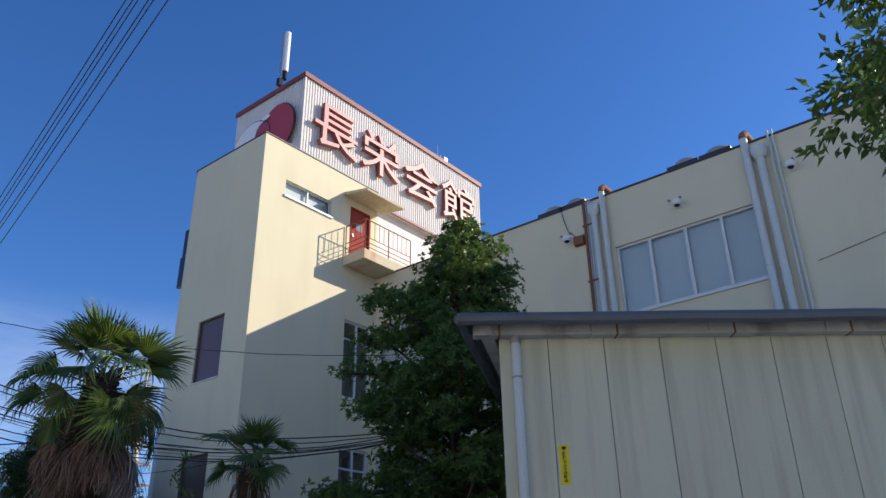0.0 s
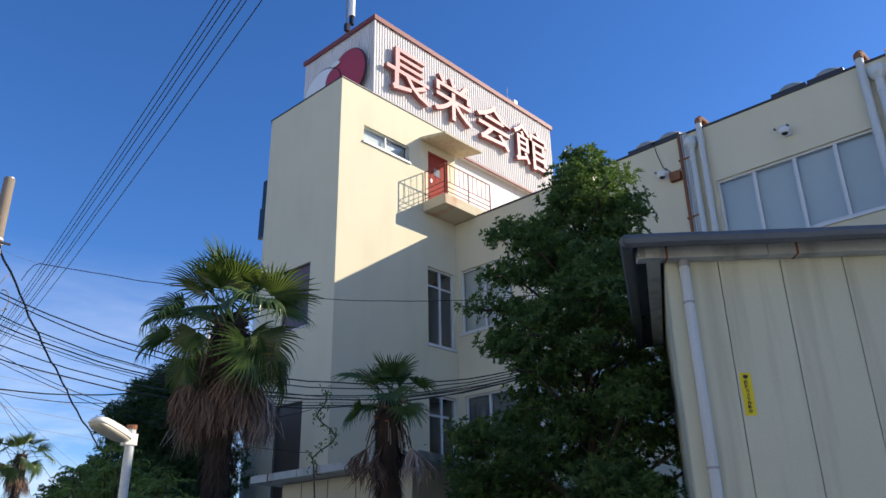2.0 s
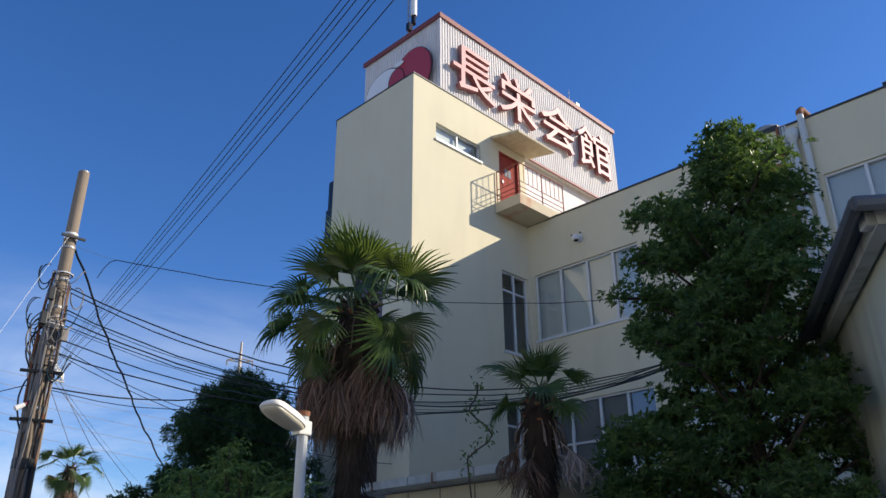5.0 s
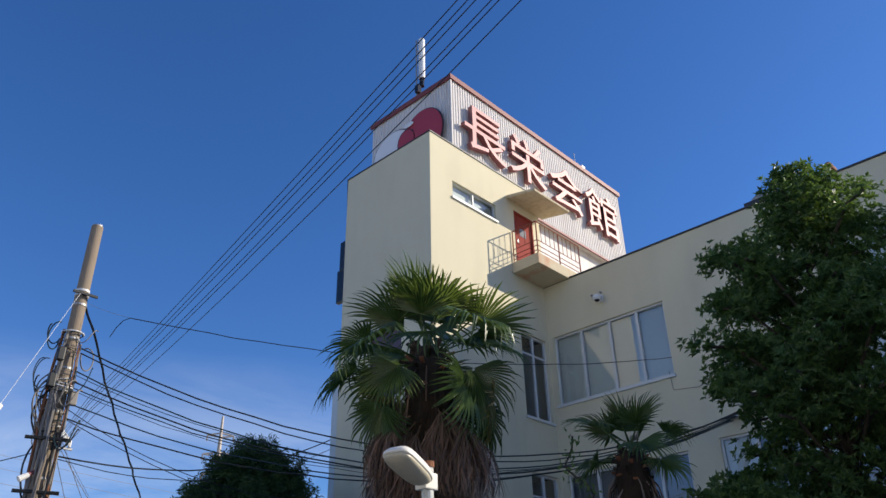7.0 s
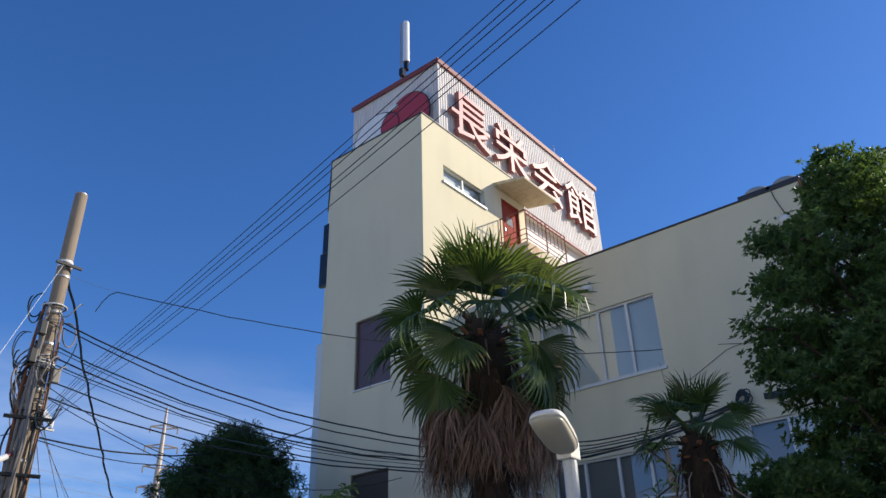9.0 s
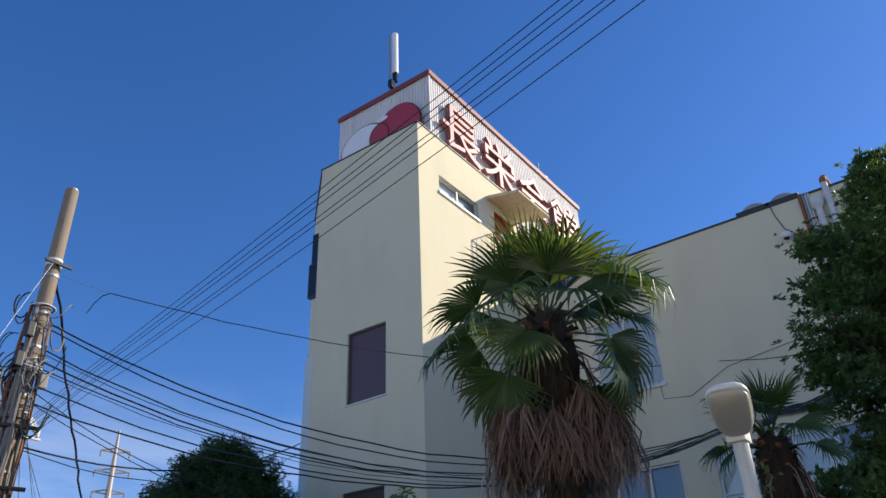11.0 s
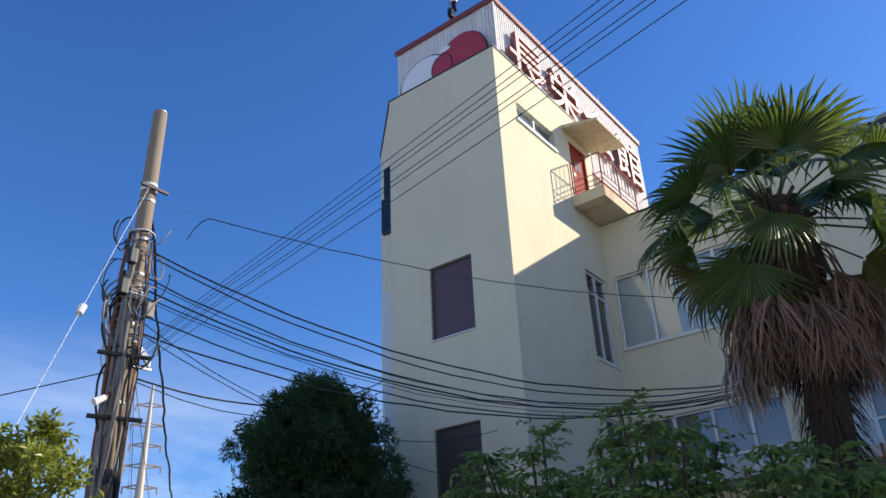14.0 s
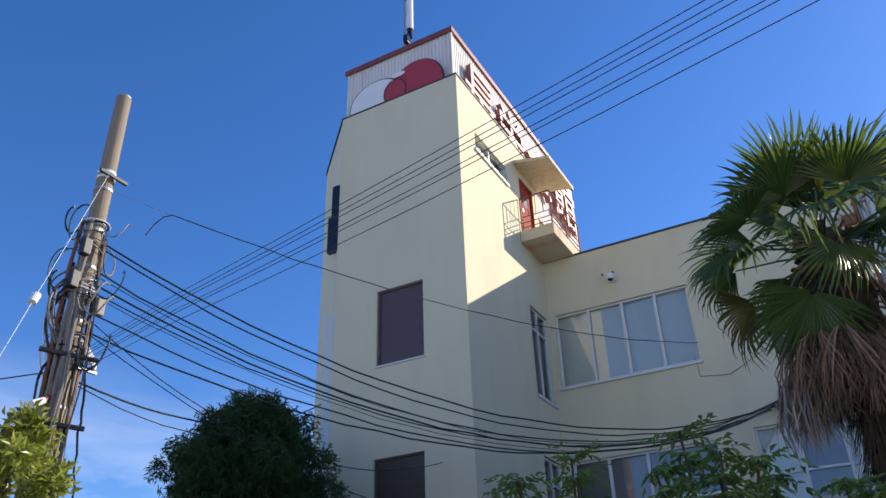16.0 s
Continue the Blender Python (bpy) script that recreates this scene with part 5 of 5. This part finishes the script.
for v in bm.verts:
    x = v.co.x
    v.co.x = math.copysign(abs(x) ** 0.55, x) * 0.203
    v.co.y = math.copysign(abs(v.co.y) ** 0.6, v.co.y) * (0.098 - 0.02 * x)
    v.co.z = -0.008 + (v.co.z * 0.045 if v.co.z < 0 else v.co.z * 0.005)
bm.transform(hm)
part("diffuser", bm, DIFFUSER, lamp, "yellowed translucent diffuser", smooth=True)
part("clamp", bbox(LX - 0.07, LX + 0.05, LY - 0.05, LY + 0.05, 2.76, 2.87, None, 0.01), LAMPSHELL, lamp)

# ---- distant pylon ----
pylon = empty("power_pylon", "pale distant power pylon with many crossarms", "pylon", at=(82.0, 144.5, 0))
part("mast", tube(bmesh.new(), [(0, 0, 0), (0, 0, 50)], 1.6, 10, 0.22), PYLON, pylon)
side = Vector((0.87, -0.49, 0))
for k in range(7):
    z, w = 46.0 - 3.9 * k, 2.6 + 0.35 * (k % 2) + 0.12 * k
    part("crossarm", tubes([[-side * w + Vector((0, 0, z)), Vector((0, 0, z + 0.5)), side * w + Vector((0, 0, z))], [-side * w + Vector((0, 0, z)), Vector((0, 0, z - 0.4)), side * w + Vector((0, 0, z))]], 0.16, 5), PYLON, pylon)
    for sgn in (-1, 1):
        part("insulator", tubes([[side * w * sgn + Vector((0, 0, z)), side * w * sgn + Vector((0, 0, z - 1.2))]], 0.16, 5), GREYC, pylon)

# ---- vine hanging from the cables ----
vine = empty("hanging_vine", "straggling thin vine with sparse dark leaves", "vine")
rng = np.random.default_rng(8)
VX, VY = 6.12, 9.07
pts = [Vector((VX + 0.10 * math.sin(k * 1.1), VY + 0.12 * math.sin(k * 0.7), 3.80 - 0.085 * k)) for k in range(12)]
part("stem", tubes([pts + [Vector((VX, VY, 1.5)), Vector((VX, VY, 0))]], 0.010, 5), BARK, vine)
lp = np.array([p[:] for p in pts])
lp = np.repeat(lp, 7, 0) + rng.normal(size=(84, 3)) * (0.045, 0.045, 0.04)
lw = rng.normal(size=(84, 3)) + (0, 0, -0.7)
lw /= np.linalg.norm(lw, axis=1)[:, None]
leaf_mesh("leaf_spray", lp, lw, rng.normal(size=(84, 3)) * 0.4 + (0, 0, 1), 0.075, 0.034, LEAF, vine, 8)
